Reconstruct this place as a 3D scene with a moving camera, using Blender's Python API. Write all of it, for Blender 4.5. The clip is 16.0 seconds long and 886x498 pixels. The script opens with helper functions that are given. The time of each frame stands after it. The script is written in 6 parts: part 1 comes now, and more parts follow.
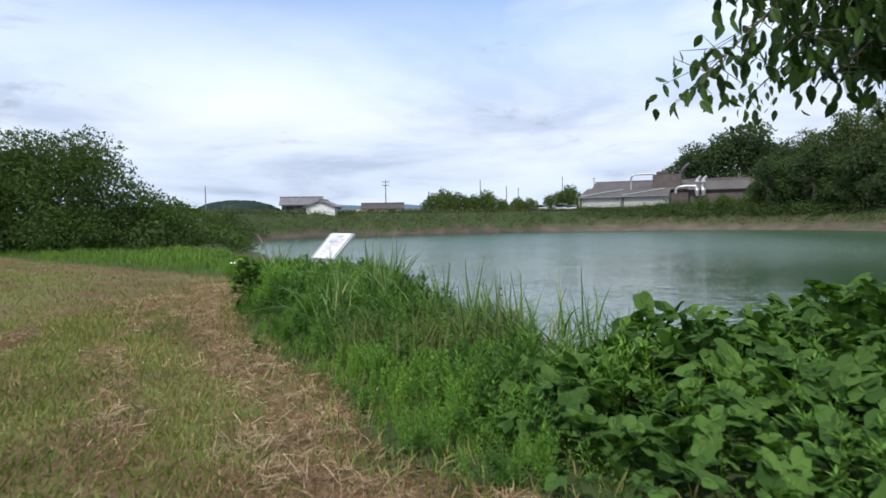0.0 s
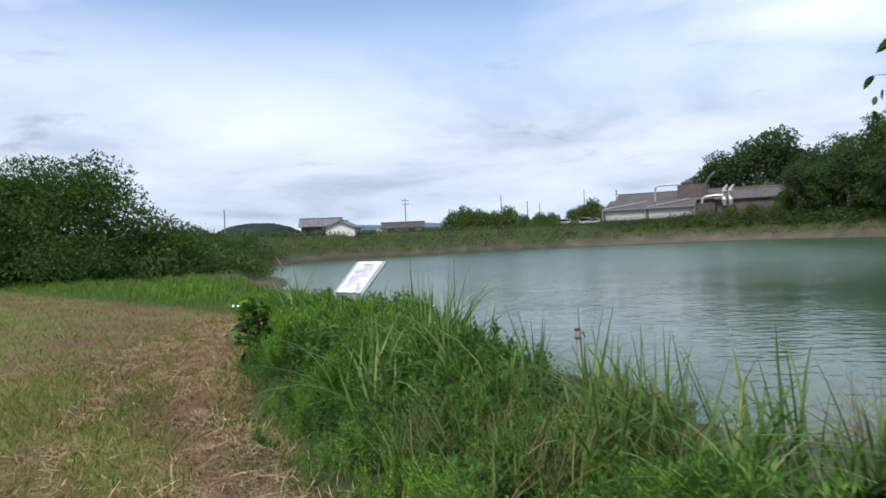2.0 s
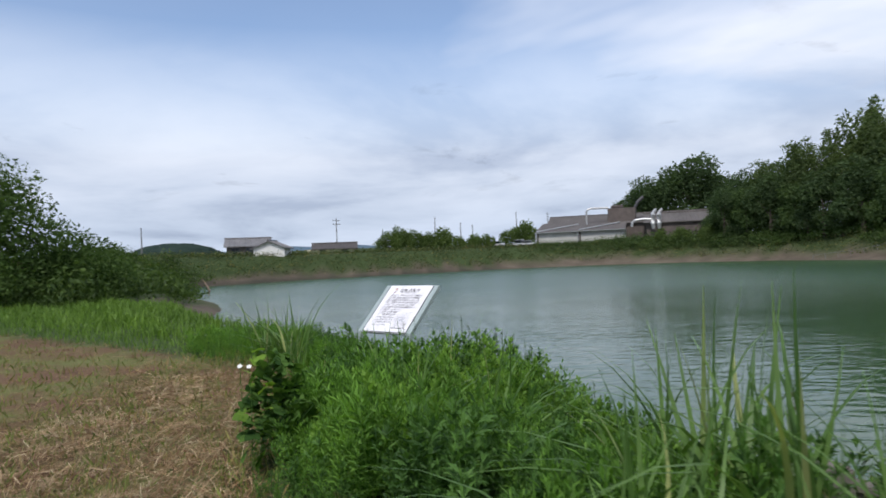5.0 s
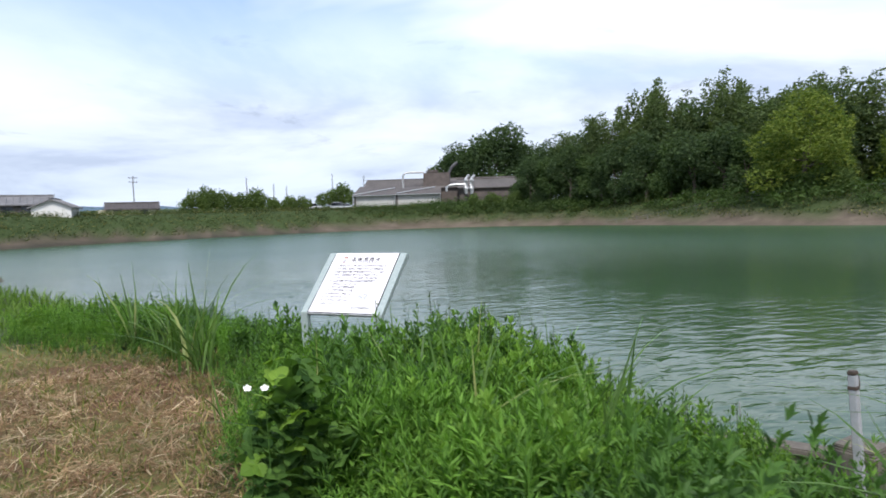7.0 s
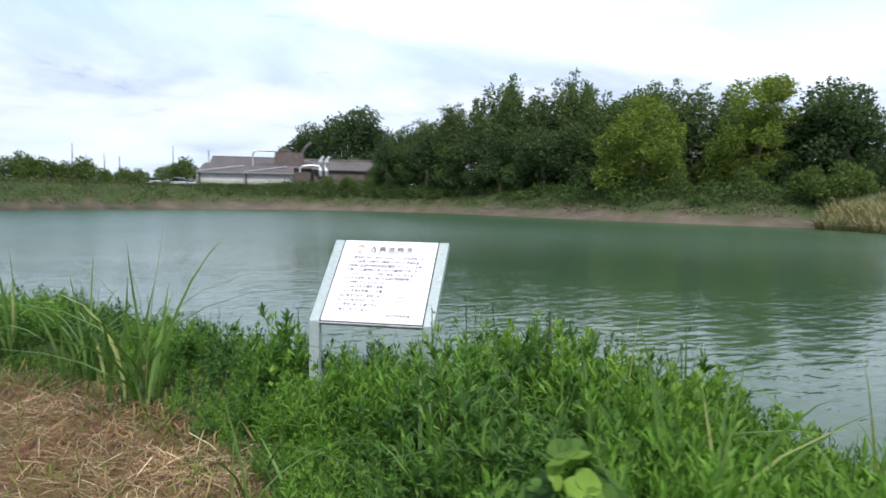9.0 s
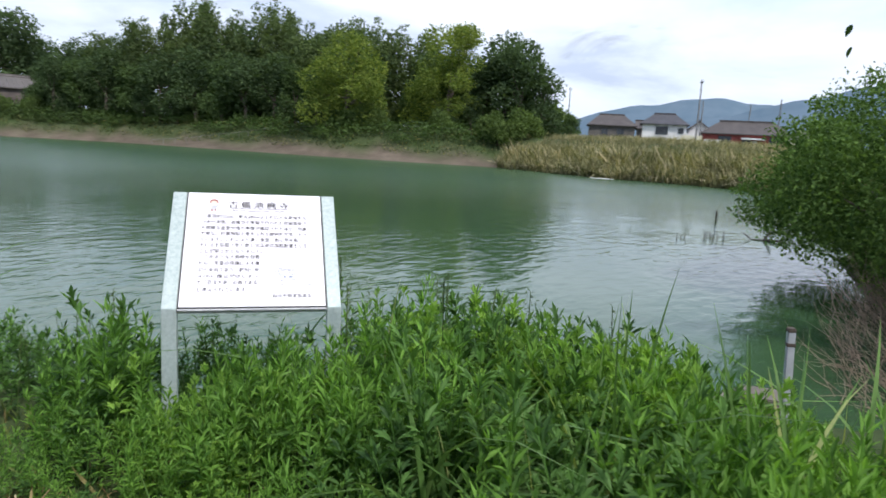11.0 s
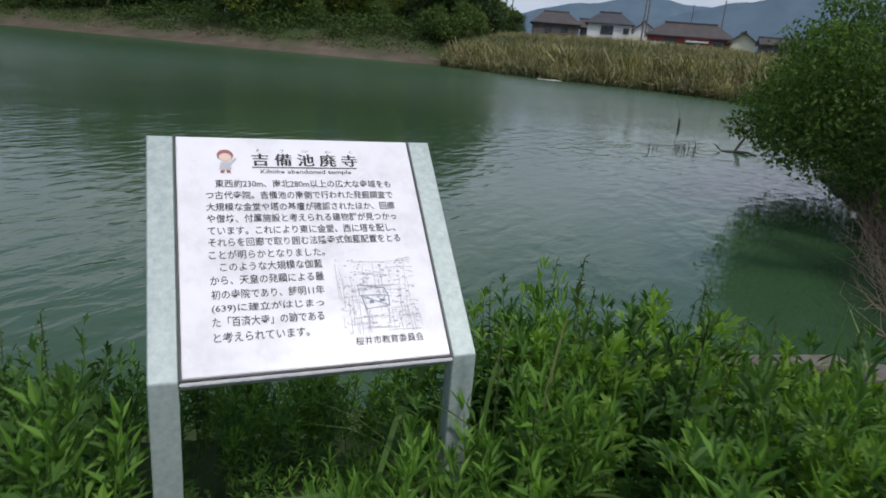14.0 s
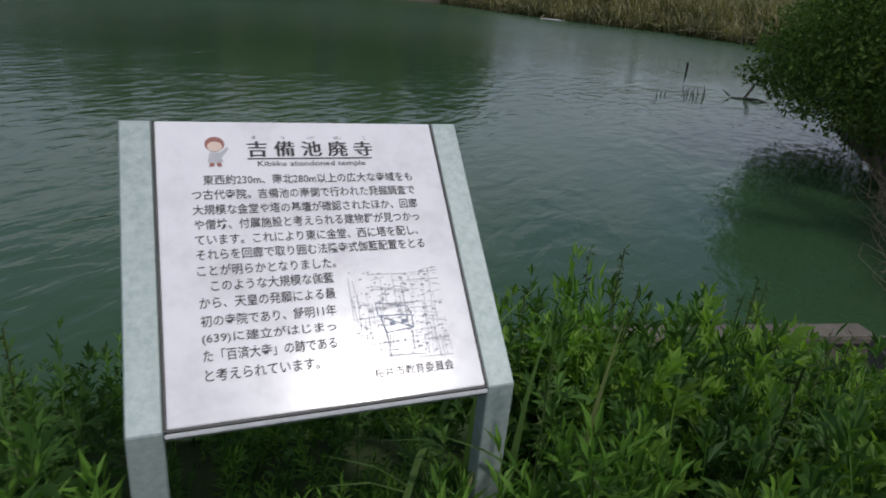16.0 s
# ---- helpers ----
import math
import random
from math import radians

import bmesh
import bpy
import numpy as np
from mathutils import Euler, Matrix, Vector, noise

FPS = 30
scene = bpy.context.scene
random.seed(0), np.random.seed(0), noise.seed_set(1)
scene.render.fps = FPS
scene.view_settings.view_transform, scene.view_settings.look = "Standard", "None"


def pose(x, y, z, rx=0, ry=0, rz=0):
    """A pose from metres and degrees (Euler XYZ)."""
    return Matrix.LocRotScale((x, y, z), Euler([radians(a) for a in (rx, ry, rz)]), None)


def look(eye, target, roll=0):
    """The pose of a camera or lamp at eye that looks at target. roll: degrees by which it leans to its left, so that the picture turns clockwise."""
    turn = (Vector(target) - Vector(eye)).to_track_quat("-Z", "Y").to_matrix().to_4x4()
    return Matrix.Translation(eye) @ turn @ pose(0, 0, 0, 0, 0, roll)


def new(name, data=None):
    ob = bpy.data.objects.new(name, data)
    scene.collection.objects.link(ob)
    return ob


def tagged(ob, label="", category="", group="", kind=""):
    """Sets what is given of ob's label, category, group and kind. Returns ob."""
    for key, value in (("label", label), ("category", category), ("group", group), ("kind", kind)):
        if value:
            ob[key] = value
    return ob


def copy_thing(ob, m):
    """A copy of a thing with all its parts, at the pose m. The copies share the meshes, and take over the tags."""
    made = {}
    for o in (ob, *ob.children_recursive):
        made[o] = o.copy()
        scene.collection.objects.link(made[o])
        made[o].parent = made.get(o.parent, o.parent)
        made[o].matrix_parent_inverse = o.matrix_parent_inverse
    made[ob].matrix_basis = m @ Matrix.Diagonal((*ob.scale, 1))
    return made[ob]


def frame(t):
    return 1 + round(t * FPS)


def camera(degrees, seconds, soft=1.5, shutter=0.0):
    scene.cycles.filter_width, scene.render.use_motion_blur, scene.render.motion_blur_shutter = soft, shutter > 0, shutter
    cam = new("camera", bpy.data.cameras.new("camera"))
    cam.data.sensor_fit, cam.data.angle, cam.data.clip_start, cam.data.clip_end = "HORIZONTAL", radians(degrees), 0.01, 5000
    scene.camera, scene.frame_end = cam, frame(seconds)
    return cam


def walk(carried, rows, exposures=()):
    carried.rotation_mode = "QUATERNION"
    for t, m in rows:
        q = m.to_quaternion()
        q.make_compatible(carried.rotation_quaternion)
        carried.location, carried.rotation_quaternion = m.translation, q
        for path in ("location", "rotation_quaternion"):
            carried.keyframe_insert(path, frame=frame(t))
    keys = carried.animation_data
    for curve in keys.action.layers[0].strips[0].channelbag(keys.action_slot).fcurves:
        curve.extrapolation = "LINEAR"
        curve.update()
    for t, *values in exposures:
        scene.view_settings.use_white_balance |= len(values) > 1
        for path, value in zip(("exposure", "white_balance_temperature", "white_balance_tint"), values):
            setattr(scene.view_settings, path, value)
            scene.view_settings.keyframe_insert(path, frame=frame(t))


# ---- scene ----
cam = camera(67.6, 16.0, soft=1.7, shutter=0.4)

PATH = [
    (0, (2.553, -6.507, 1.518), (2.391, -4.516, 1.434), -0.9),
    (0.5, (2.429, -5.862, 1.603), (2.277, -3.87, 1.515), -1.0),
    (1, (2.135, -5.225, 1.635), (1.938, -3.235, 1.596), -1.8),
    (1.5, (1.915, -4.622, 1.654), (1.773, -2.63, 1.546), -1.8),
    (2, (1.771, -3.91, 1.638), (1.552, -1.922, 1.608), -2.5),
    (2.5, (1.417, -3.279, 1.593), (1.288, -1.284, 1.531), -2.7),
    (3, (1.095, -2.594, 1.615), (0.948, -0.6, 1.594), -2.3),
    (5.5, (-0.979, 0.246, 1.614), (-0.82, 2.24, 1.639), -2.2),
    (6, (-1.351, 0.774, 1.609), (-0.979, 2.737, 1.53), -2.2),
    (6.5, (-1.693, 1.211, 1.625), (-1.206, 3.148, 1.523), -1.7),
    (7, (-2.103, 1.55, 1.644), (-1.535, 3.465, 1.541), -1.7),
    (7.5, (-2.354, 2.007, 1.63), (-1.647, 3.877, 1.581), -1.4),
    (8, (-2.65, 2.579, 1.624), (-1.843, 4.408, 1.591), -0.7),
    (8.5, (-2.949, 3.067, 1.61), (-2.048, 4.85, 1.517), 0.1),
    (9, (-3.104, 3.618, 1.609), (-2.114, 5.349, 1.459), 1.0),
    (9.5, (-3.355, 4.089, 1.609), (-2.196, 5.702, 1.379), 2.3),
    (10, (-3.504, 4.419, 1.609), (-2.137, 5.853, 1.34), 2.6),
    (12.5, (-3.170, 6.104, 1.658), (-1.426, 7.022, 1.315), 4.0),
    (13, (-2.918, 6.277, 1.631), (-1.186, 7.218, 1.293), 3.8),
    (13.5, (-2.724, 6.485, 1.605), (-1.037, 7.418, 1.071), 5.9),
    (14, (-2.580, 6.781, 1.611), (-0.892, 7.675, 1.020), 4.8),
    (14.5, (-2.355, 6.934, 1.618), (-0.676, 7.787, 0.946), 4.4),
    (15, (-2.316, 7.006, 1.622), (-0.675, 7.874, 0.877), 4.6),
    (15.5, (-2.391, 7.079, 1.686), (-0.760, 7.915, 0.887), 5.5),
    (16, (-2.312, 7.041, 1.669), (-0.664, 7.890, 0.917), 5.4),
]
EXPOSURES = [(t, stops, 6300, 13) for t, stops in ((0.0, 0.43), (0.6, 0.49), (1.5, 0.36), (2.5, 0.36), (3.2, 0.42), (5.3, 0.12), (6.0, 0.28), (7.0, 0.56), (8.5, 0.62), (10.2, 0.7), (12.3, 0.42), (13.0, 0.26), (13.6, -0.12), (14.2, -0.24), (14.6, -0.45), (15.0, -0.62), (16.0, -0.66))]
walk(cam, [(t, look(eye, target, roll)) for t, eye, target, roll in PATH], EXPOSURES)

# ---- world, sun, exposure ----
SUN_DIR = Vector((-0.16, -0.55, 0.80)).normalized()
world = bpy.data.worlds.new("sky")
scene.world = world
world.use_nodes = True
wn, wl = world.node_tree.nodes, world.node_tree.links
wn.clear()


def wnode(kind, **values):
    n = wn.new(kind)
    for key, value in values.items():
        n.inputs[key].default_value = value
    return n


sky = wn.new("ShaderNodeTexSky")
sky.sky_type, sky.sun_disc = "NISHITA", False
sky.sun_elevation, sky.sun_rotation = math.asin(SUN_DIR.z), math.atan2(SUN_DIR.x, SUN_DIR.y)
sky_gain = wnode("ShaderNodeMix")
sky_gain.data_type, sky_gain.blend_type = "RGBA", "MULTIPLY"
sky_gain.inputs[0].default_value = 1.0
sky_gain.inputs[7].default_value = (0.15, 0.15, 0.15, 1)
wl.new(sky.outputs[0], sky_gain.inputs[6])
coord = wn.new("ShaderNodeTexCoord")
split = wn.new("ShaderNodeSeparateXYZ")
wl.new(coord.outputs["Generated"], split.inputs[0])


def wmath(op, a, b=None, clamp=False):
    n = wn.new("ShaderNodeMath")
    n.operation, n.use_clamp = op, clamp
    for i, v in enumerate((a, b)):
        if v is None:
            continue
        if isinstance(v, (int, float)):
            n.inputs[i].default_value = v
        else:
            wl.new(v, n.inputs[i])
    return n.outputs[0]


# the cloud layer is a plane high up: direction over height
up = wmath("ADD", wmath("MAXIMUM", split.outputs[2], 0.0), 0.16)
plane = wn.new("ShaderNodeCombineXYZ")
wl.new(wmath("DIVIDE", split.outputs[0], up), plane.inputs[0])
wl.new(wmath("DIVIDE", split.outputs[1], up), plane.inputs[1])


def wnoise(scale, detail, rough, shift, distortion=0.0):
    mp = wn.new("ShaderNodeMapping")
    mp.inputs["Location"].default_value = shift
    wl.new(plane.outputs[0], mp.inputs[0])
    n = wnode("ShaderNodeTexNoise", Scale=scale, Detail=detail, Roughness=rough, Distortion=distortion)
    wl.new(mp.outputs[0], n.inputs["Vector"])
    return n.outputs["Fac"]


def wramp(fac, stops):
    r = wn.new("ShaderNodeValToRGB")
    els = r.color_ramp.elements
    els[0].position, els[0].color = stops[0]
    els[1].position, els[1].color = stops[-1]
    for p, c in stops[1:-1]:
        els.new(p).color = c
    wl.new(fac, r.inputs[0])
    return r.outputs[0]


def g(v):
    return (v, v, v, 1)


# clouds close towards the horizon, with blue holes overhead
cover = wramp(wnoise(0.42, 5.0, 0.55, (3.1, 1.7, 0.0), 0.4), [(0.42, g(0.05)), (0.60, g(1.0))])
low = wramp(split.outputs[2], [(0.15, g(1.0)), (0.34, g(0.0))])
cover = wmath("MAXIMUM", cover, low)
shade = wnoise(0.75, 6.0, 0.55, (7.3, 2.2, 0.0), 0.3)
cloud_high = wramp(shade, [(0.34, (0.56, 0.65, 0.80, 1)), (0.50, (0.86, 0.90, 0.96, 1)), (0.66, (1.0, 1.01, 1.02, 1))])
cloud_low = wramp(shade, [(0.36, (0.38, 0.45, 0.56, 1)), (0.46, (0.50, 0.58, 0.69, 1)), (0.62, (0.60, 0.68, 0.79, 1))])
height = wramp(split.outputs[2], [(0.05, g(0.0)), (0.33, g(1.0))])
cloud = wn.new("ShaderNodeMix")
cloud.data_type = "RGBA"
wl.new(height, cloud.inputs[0])
wl.new(cloud_low, cloud.inputs[6])
wl.new(cloud_high, cloud.inputs[7])
both = wn.new("ShaderNodeMix")
both.data_type = "RGBA"
wl.new(cover, both.inputs[0])
wl.new(sky_gain.outputs[2], both.inputs[6])
wl.new(cloud.outputs[2], both.inputs[7])
wisp = wramp(wnoise(1.7, 5.0, 0.6, (1.3, 8.4, 0.0), 0.5), [(0.60, g(1.0)), (0.72, g(0.70))])
wisps = wn.new("ShaderNodeMix")
wisps.data_type, wisps.blend_type = "RGBA", "MULTIPLY"
wl.new(wramp(split.outputs[2], [(0.06, g(0.0)), (0.14, g(1.0)), (0.24, g(1.0)), (0.34, g(0.0))]), wisps.inputs[0])
wl.new(both.outputs[2], wisps.inputs[6])
wl.new(wisp, wisps.inputs[7])
bg = wnode("ShaderNodeBackground", Strength=1.0)
wl.new(wisps.outputs[2], bg.inputs[0])
wout = wn.new("ShaderNodeOutputWorld")
wl.new(bg.outputs[0], wout.inputs[0])

sun = new("sun", bpy.data.lights.new("sun", "SUN"))
sun.data.energy, sun.data.angle, sun.data.color = 2.6, radians(4.0), (1.0, 0.96, 0.9)
sun.matrix_world = look((0, 0, 60), Vector((0, 0, 60)) - SUN_DIR)

# ---- materials ----


def material(name):
    m = bpy.data.materials.new(name)
    m.use_nodes = True
    m.node_tree.nodes.clear()
    out = m.node_tree.nodes.new("ShaderNodeOutputMaterial")
    b = m.node_tree.nodes.new("ShaderNodeBsdfPrincipled")
    m.node_tree.links.new(b.outputs[0], out.inputs[0])
    return m, m.node_tree.nodes, m.node_tree.links, b, out


def noise_of(n, l, scale, detail=4.0, rough=0.55, stretch=None, space="Object"):
    tc = n.new("ShaderNodeTexCoord")
    src = tc.outputs[space]
    if stretch:
        mp = n.new("ShaderNodeMapping")
        mp.inputs["Scale"].default_value = stretch
        l.new(src, mp.inputs[0])
        src = mp.outputs[0]
    t = n.new("ShaderNodeTexNoise")
    t.inputs["Scale"].default_value, t.inputs["Detail"].default_value, t.inputs["Roughness"].default_value = scale, detail, rough
    l.new(src, t.inputs["Vector"])
    return t.outputs["Fac"]


def ramp_of(n, l, fac, *stops):
    r = n.new("ShaderNodeValToRGB")
    els = r.color_ramp.elements
    els[0].position, els[0].color = stops[0][0], (*stops[0][1], 1)
    els[1].position, els[1].color = stops[-1][0], (*stops[-1][1], 1)
    for p, c in stops[1:-1]:
        els.new(p).color = (*c, 1)
    l.new(fac, r.inputs[0])
    return r.outputs[0]


def mix_of(n, l, fac, a, b, blend="MIX"):
    x = n.new("ShaderNodeMix")
    x.data_type, x.blend_type = "RGBA", blend
    for i, v in ((0, fac), (6, a), (7, b)):
        if isinstance(v, (int, float)):
            x.inputs[i].default_value = v
        elif isinstance(v, tuple):
            x.inputs[i].default_value = (*v, 1)
        else:
            l.new(v, x.inputs[i])
    return x.outputs[2]


def bump_of(n, l, b, fac, strength, distance=0.02):
    bp = n.new("ShaderNodeBump")
    bp.inputs["Strength"].default_value, bp.inputs["Distance"].default_value = strength, distance
    l.new(fac, bp.inputs["Height"])
    l.new(bp.outputs[0], b.inputs["Normal"])
    return bp


def plain(name, dark, light, scale=6.0, rough=0.7, metal=0.0, bump=0.15, stretch=None, spec=0.5):
    """A solid surface with stains at a large and grain at a small scale."""
    m, n, l, b, out = material(name)
    big, fine = noise_of(n, l, scale, 5, 0.6, stretch), noise_of(n, l, scale * 9, 4, 0.6, stretch)
    c = ramp_of(n, l, big, (0.3, dark), (0.7, light))
    c = mix_of(n, l, 0.35, c, ramp_of(n, l, fine, (0.3, dark), (0.7, light)))
    l.new(c, b.inputs["Base Color"])
    b.inputs["Roughness"].default_value, b.inputs["Metallic"].default_value = rough, metal
    b.inputs["Specular IOR Level"].default_value = spec
    bump_of(n, l, b, fine, bump, 0.01)
    return m


def leafy(name, dark, light, patch=0.6, through_light=0.35, rough=0.5, dry=None, dry_at=0.9, spec=0.15):
    """Foliage: a colour for each leaf, patches at a larger scale, and light through the leaf."""
    m, n, l, b, out = material(name)
    geo = n.new("ShaderNodeNewGeometry")
    stops = [(0.0, dark), (0.75, light)]
    if dry:
        stops = [(0.0, dark), (dry_at - 0.12, light), (dry_at, dry), (1.0, dry)]
    c = ramp_of(n, l, geo.outputs["Random Per Island"], *stops)
    patchy = ramp_of(n, l, noise_of(n, l, patch, 3, 0.5), (0.32, (0.70, 0.73, 0.68)), (0.66, (1.16, 1.13, 1.0)))
    c = mix_of(n, l, 1.0, c, patchy, "MULTIPLY")
    l.new(c, b.inputs["Base Color"])
    b.inputs["Roughness"].default_value = rough
    b.inputs["Specular IOR Level"].default_value = spec
    t = n.new("ShaderNodeBsdfTranslucent")
    l.new(mix_of(n, l, 1.0, c, (1.25, 1.35, 0.55), "MULTIPLY"), t.inputs[0])
    s = n.new("ShaderNodeMixShader")
    s.inputs[0].default_value = through_light
    l.new(b.outputs[0], s.inputs[1])
    l.new(t.outputs[0], s.inputs[2])
    l.new(s.outputs[0], out.inputs[0])
    return m


WEED = leafy("weed_leaf", (0.05, 0.12, 0.022), (0.17, 0.325, 0.064), 1.3, 0.45)
WEED_DARK = leafy("weed_dark_leaf", (0.034, 0.082, 0.022), (0.092, 0.19, 0.046), 1.3, 0.36)
WEED_PALE = leafy("weed_pale_leaf", (0.10, 0.195, 0.034), (0.21, 0.36, 0.07), 1.6, 0.48)
WEED_TIP = leafy("seed_spike", (0.035, 0.06, 0.02), (0.08, 0.12, 0.04), 2.0, 0.15)
BLADE = leafy("grass_blade", (0.06, 0.125, 0.03), (0.15, 0.25, 0.08), 1.5, 0.35, 0.4, (0.30, 0.33, 0.14), 0.93)
KUDZU = leafy("vine_leaf", (0.028, 0.068, 0.018), (0.092, 0.178, 0.042), 1.4, 0.36, 0.65, None, 0.9, 0.08)
FIELD_GRASS = leafy("mown_grass_blade", (0.10, 0.135, 0.034), (0.20, 0.24, 0.07), 0.5, 0.3, 0.6, (0.32, 0.245, 0.125), 0.86)
STRAW = leafy("straw", (0.105, 0.052, 0.029), (0.23, 0.142, 0.082), 0.8, 0.12, 0.75, (0.38, 0.29, 0.185), 0.93)
BANK_GRASS = leafy("bank_grass", (0.036, 0.058, 0.022), (0.080, 0.108, 0.040), 0.15, 0.3, 0.6, (0.22, 0.19, 0.08), 0.93)
TREE_DARK = leafy("tree_leaf_dark", (0.045, 0.075, 0.038), (0.083, 0.128, 0.06), 0.16, 0.4, 0.8)
TREE_MID = leafy("tree_leaf_green", (0.05, 0.086, 0.036), (0.095, 0.148, 0.056), 0.16, 0.4, 0.8)
LEFT_TREE = leafy("broad_tree_leaf", (0.04, 0.075, 0.024), (0.078, 0.13, 0.04), 0.4, 0.4, 0.8)
FAR_BUSH = leafy("far_bush_leaf", (0.055, 0.09, 0.03), (0.12, 0.175, 0.055), 0.3, 0.4, 0.8)
TREE_BAMBOO = leafy("bamboo_leaf", (0.066, 0.10, 0.044), (0.12, 0.165, 0.07), 0.16, 0.4, 0.8)
TREE_YELLOW = leafy("tree_leaf_yellow", (0.08, 0.135, 0.03), (0.20, 0.25, 0.055), 0.2, 0.4, 0.8)
NEAR_LEAF = leafy("branch_leaf", (0.018, 0.040, 0.012), (0.056, 0.108, 0.024), 0.8, 0.32, 0.5)
BUSH_LEAF = leafy("bush_leaf", (0.040, 0.080, 0.026), (0.115, 0.19, 0.055), 0.9, 0.38, 0.7, None, 0.9, 0.08)
REED = leafy("reed", (0.12, 0.135, 0.07), (0.27, 0.245, 0.15), 0.3, 0.3, 0.7, (0.44, 0.38, 0.27), 0.86)
BARK = plain("bark", (0.05, 0.04, 0.03), (0.14, 0.11, 0.08), 5, 0.9, 0, 0.5, (1, 1, 0.25))
TWIG = plain("dead_twig", (0.10, 0.065, 0.045), (0.27, 0.20, 0.14), 8, 0.9)
WET_WOOD = plain("wet_dark_wood", (0.012, 0.01, 0.008), (0.05, 0.04, 0.03), 8, 0.6)
BROKEN_WHITE = plain("weathered_white_board", (0.5, 0.49, 0.46), (0.8, 0.79, 0.75), 3, 0.7)
STEEL = plain("galvanised_steel", (0.24, 0.30, 0.285), (0.44, 0.50, 0.485), 45, 0.48, 0.25, 0.12)
POST_STEEL = plain("weathered_steel_post", (0.30, 0.31, 0.32), (0.46, 0.47, 0.48), 14, 0.6, 0.15, 0.2)
DARK_BAND = plain("dark_rusty_band", (0.03, 0.025, 0.02), (0.10, 0.07, 0.05), 30, 0.8)
CONCRETE = plain("old_concrete", (0.07, 0.062, 0.05), (0.175, 0.155, 0.125), 3, 0.9, 0, 0.4)
POLE_GREY = plain("pole_concrete", (0.10, 0.10, 0.10), (0.19, 0.19, 0.185), 1.2, 0.85)
CROSSARM = plain("pole_hardware", (0.08, 0.08, 0.08), (0.16, 0.16, 0.16), 4, 0.6, 0.4)
ROOF_TILE = plain("grey_roof_tile", (0.10, 0.098, 0.10), (0.20, 0.196, 0.195), 0.9, 0.6, 0, 0.3)
ROOF_DARK = plain("dark_roof_tile", (0.034, 0.034, 0.038), (0.075, 0.073, 0.078), 0.9, 0.6, 0, 0.3)
ROOF_BROWN = plain("brown_roof_tile", (0.042, 0.036, 0.034), (0.088, 0.076, 0.069), 0.9, 0.65, 0, 0.3)
FACTORY_ROOF = plain("weathered_sheet_roof", (0.062, 0.055, 0.050), (0.125, 0.112, 0.102), 0.35, 0.8, 0, 0.3, (1, 0.3, 1))
WALL_WHITE = plain("white_render", (0.56, 0.55, 0.52), (0.76, 0.75, 0.72), 0.5, 0.85)
WALL_STAINED = plain("stained_pale_wall", (0.34, 0.335, 0.31), (0.52, 0.515, 0.48), 0.5, 0.9)
WALL_CREAM = plain("cream_render", (0.52, 0.49, 0.36), (0.70, 0.66, 0.50), 0.5, 0.85)
WALL_DARK = plain("dark_timber_wall", (0.06, 0.055, 0.05), (0.14, 0.125, 0.11), 0.8, 0.8)
WALL_RED = plain("red_painted_wall", (0.20, 0.035, 0.03), (0.33, 0.07, 0.055), 0.6, 0.75)
FRAME_DARK = plain("dark_window_frame", (0.03, 0.03, 0.03), (0.07, 0.07, 0.07), 3, 0.5)
PIPE_WHITE = plain("pale_duct_metal", (0.32, 0.33, 0.33), (0.46, 0.47, 0.47), 1.5, 0.4, 0.3)
RUST = plain("rusty_machinery", (0.06, 0.05, 0.044), (0.13, 0.105, 0.092), 0.8, 0.85)
CAR_WHITE = plain("white_car_paint", (0.66, 0.67, 0.68), (0.76, 0.77, 0.78), 1, 0.25)
TYRE = plain("tyre_rubber", (0.015, 0.015, 0.015), (0.035, 0.035, 0.035), 6, 0.8)
PRINT = plain("black_print", (0.03, 0.025, 0.03), (0.05, 0.045, 0.05), 40, 0.45)
PRINT_GREY = plain("grey_print", (0.36, 0.36, 0.38), (0.48, 0.48, 0.50), 40, 0.45)
PRINT_BLUE = plain("blue_grey_print", (0.20, 0.25, 0.34), (0.28, 0.33, 0.42), 40, 0.45)
PRINT_RED = plain("muted_red_print", (0.24, 0.08, 0.07), (0.32, 0.12, 0.10), 40, 0.45)
PRINT_SKIN = plain("beige_print", (0.62, 0.47, 0.38), (0.68, 0.52, 0.43), 40, 0.45)
PETAL = plain("white_petal", (0.66, 0.66, 0.62), (0.8, 0.8, 0.77), 30, 0.7)


def glass_material():
    m, n, l, b, out = material("window_glass")
    b.inputs["Base Color"].default_value = (0.02, 0.025, 0.03, 1)
    b.inputs["Roughness"].default_value = 0.05
    c = ramp_of(n, l, noise_of(n, l, 0.7, 2), (0.3, (0.012, 0.015, 0.018)), (0.7, (0.05, 0.055, 0.06)))
    l.new(c, b.inputs["Base Color"])
    return m


GLASS = glass_material()


def panel_material():
    """A weathered white printed plate under a satin film, grimy along the lower edge."""
    m, n, l, b, out = material("printed_white_plate")
    c = ramp_of(n, l, noise_of(n, l, 7, 6, 0.65), (0.25, (0.60, 0.58, 0.60)), (0.5, (0.74, 0.73, 0.75)), (0.8, (0.80, 0.79, 0.80)))
    l.new(c, b.inputs["Base Color"])
    r = ramp_of(n, l, noise_of(n, l, 40, 3, 0.6), (0.3, (0.17, 0.17, 0.17)), (0.7, (0.25, 0.25, 0.25)))
    l.new(r, b.inputs["Roughness"])
    bump_of(n, l, b, noise_of(n, l, 60, 3), 0.03, 0.002)
    return m


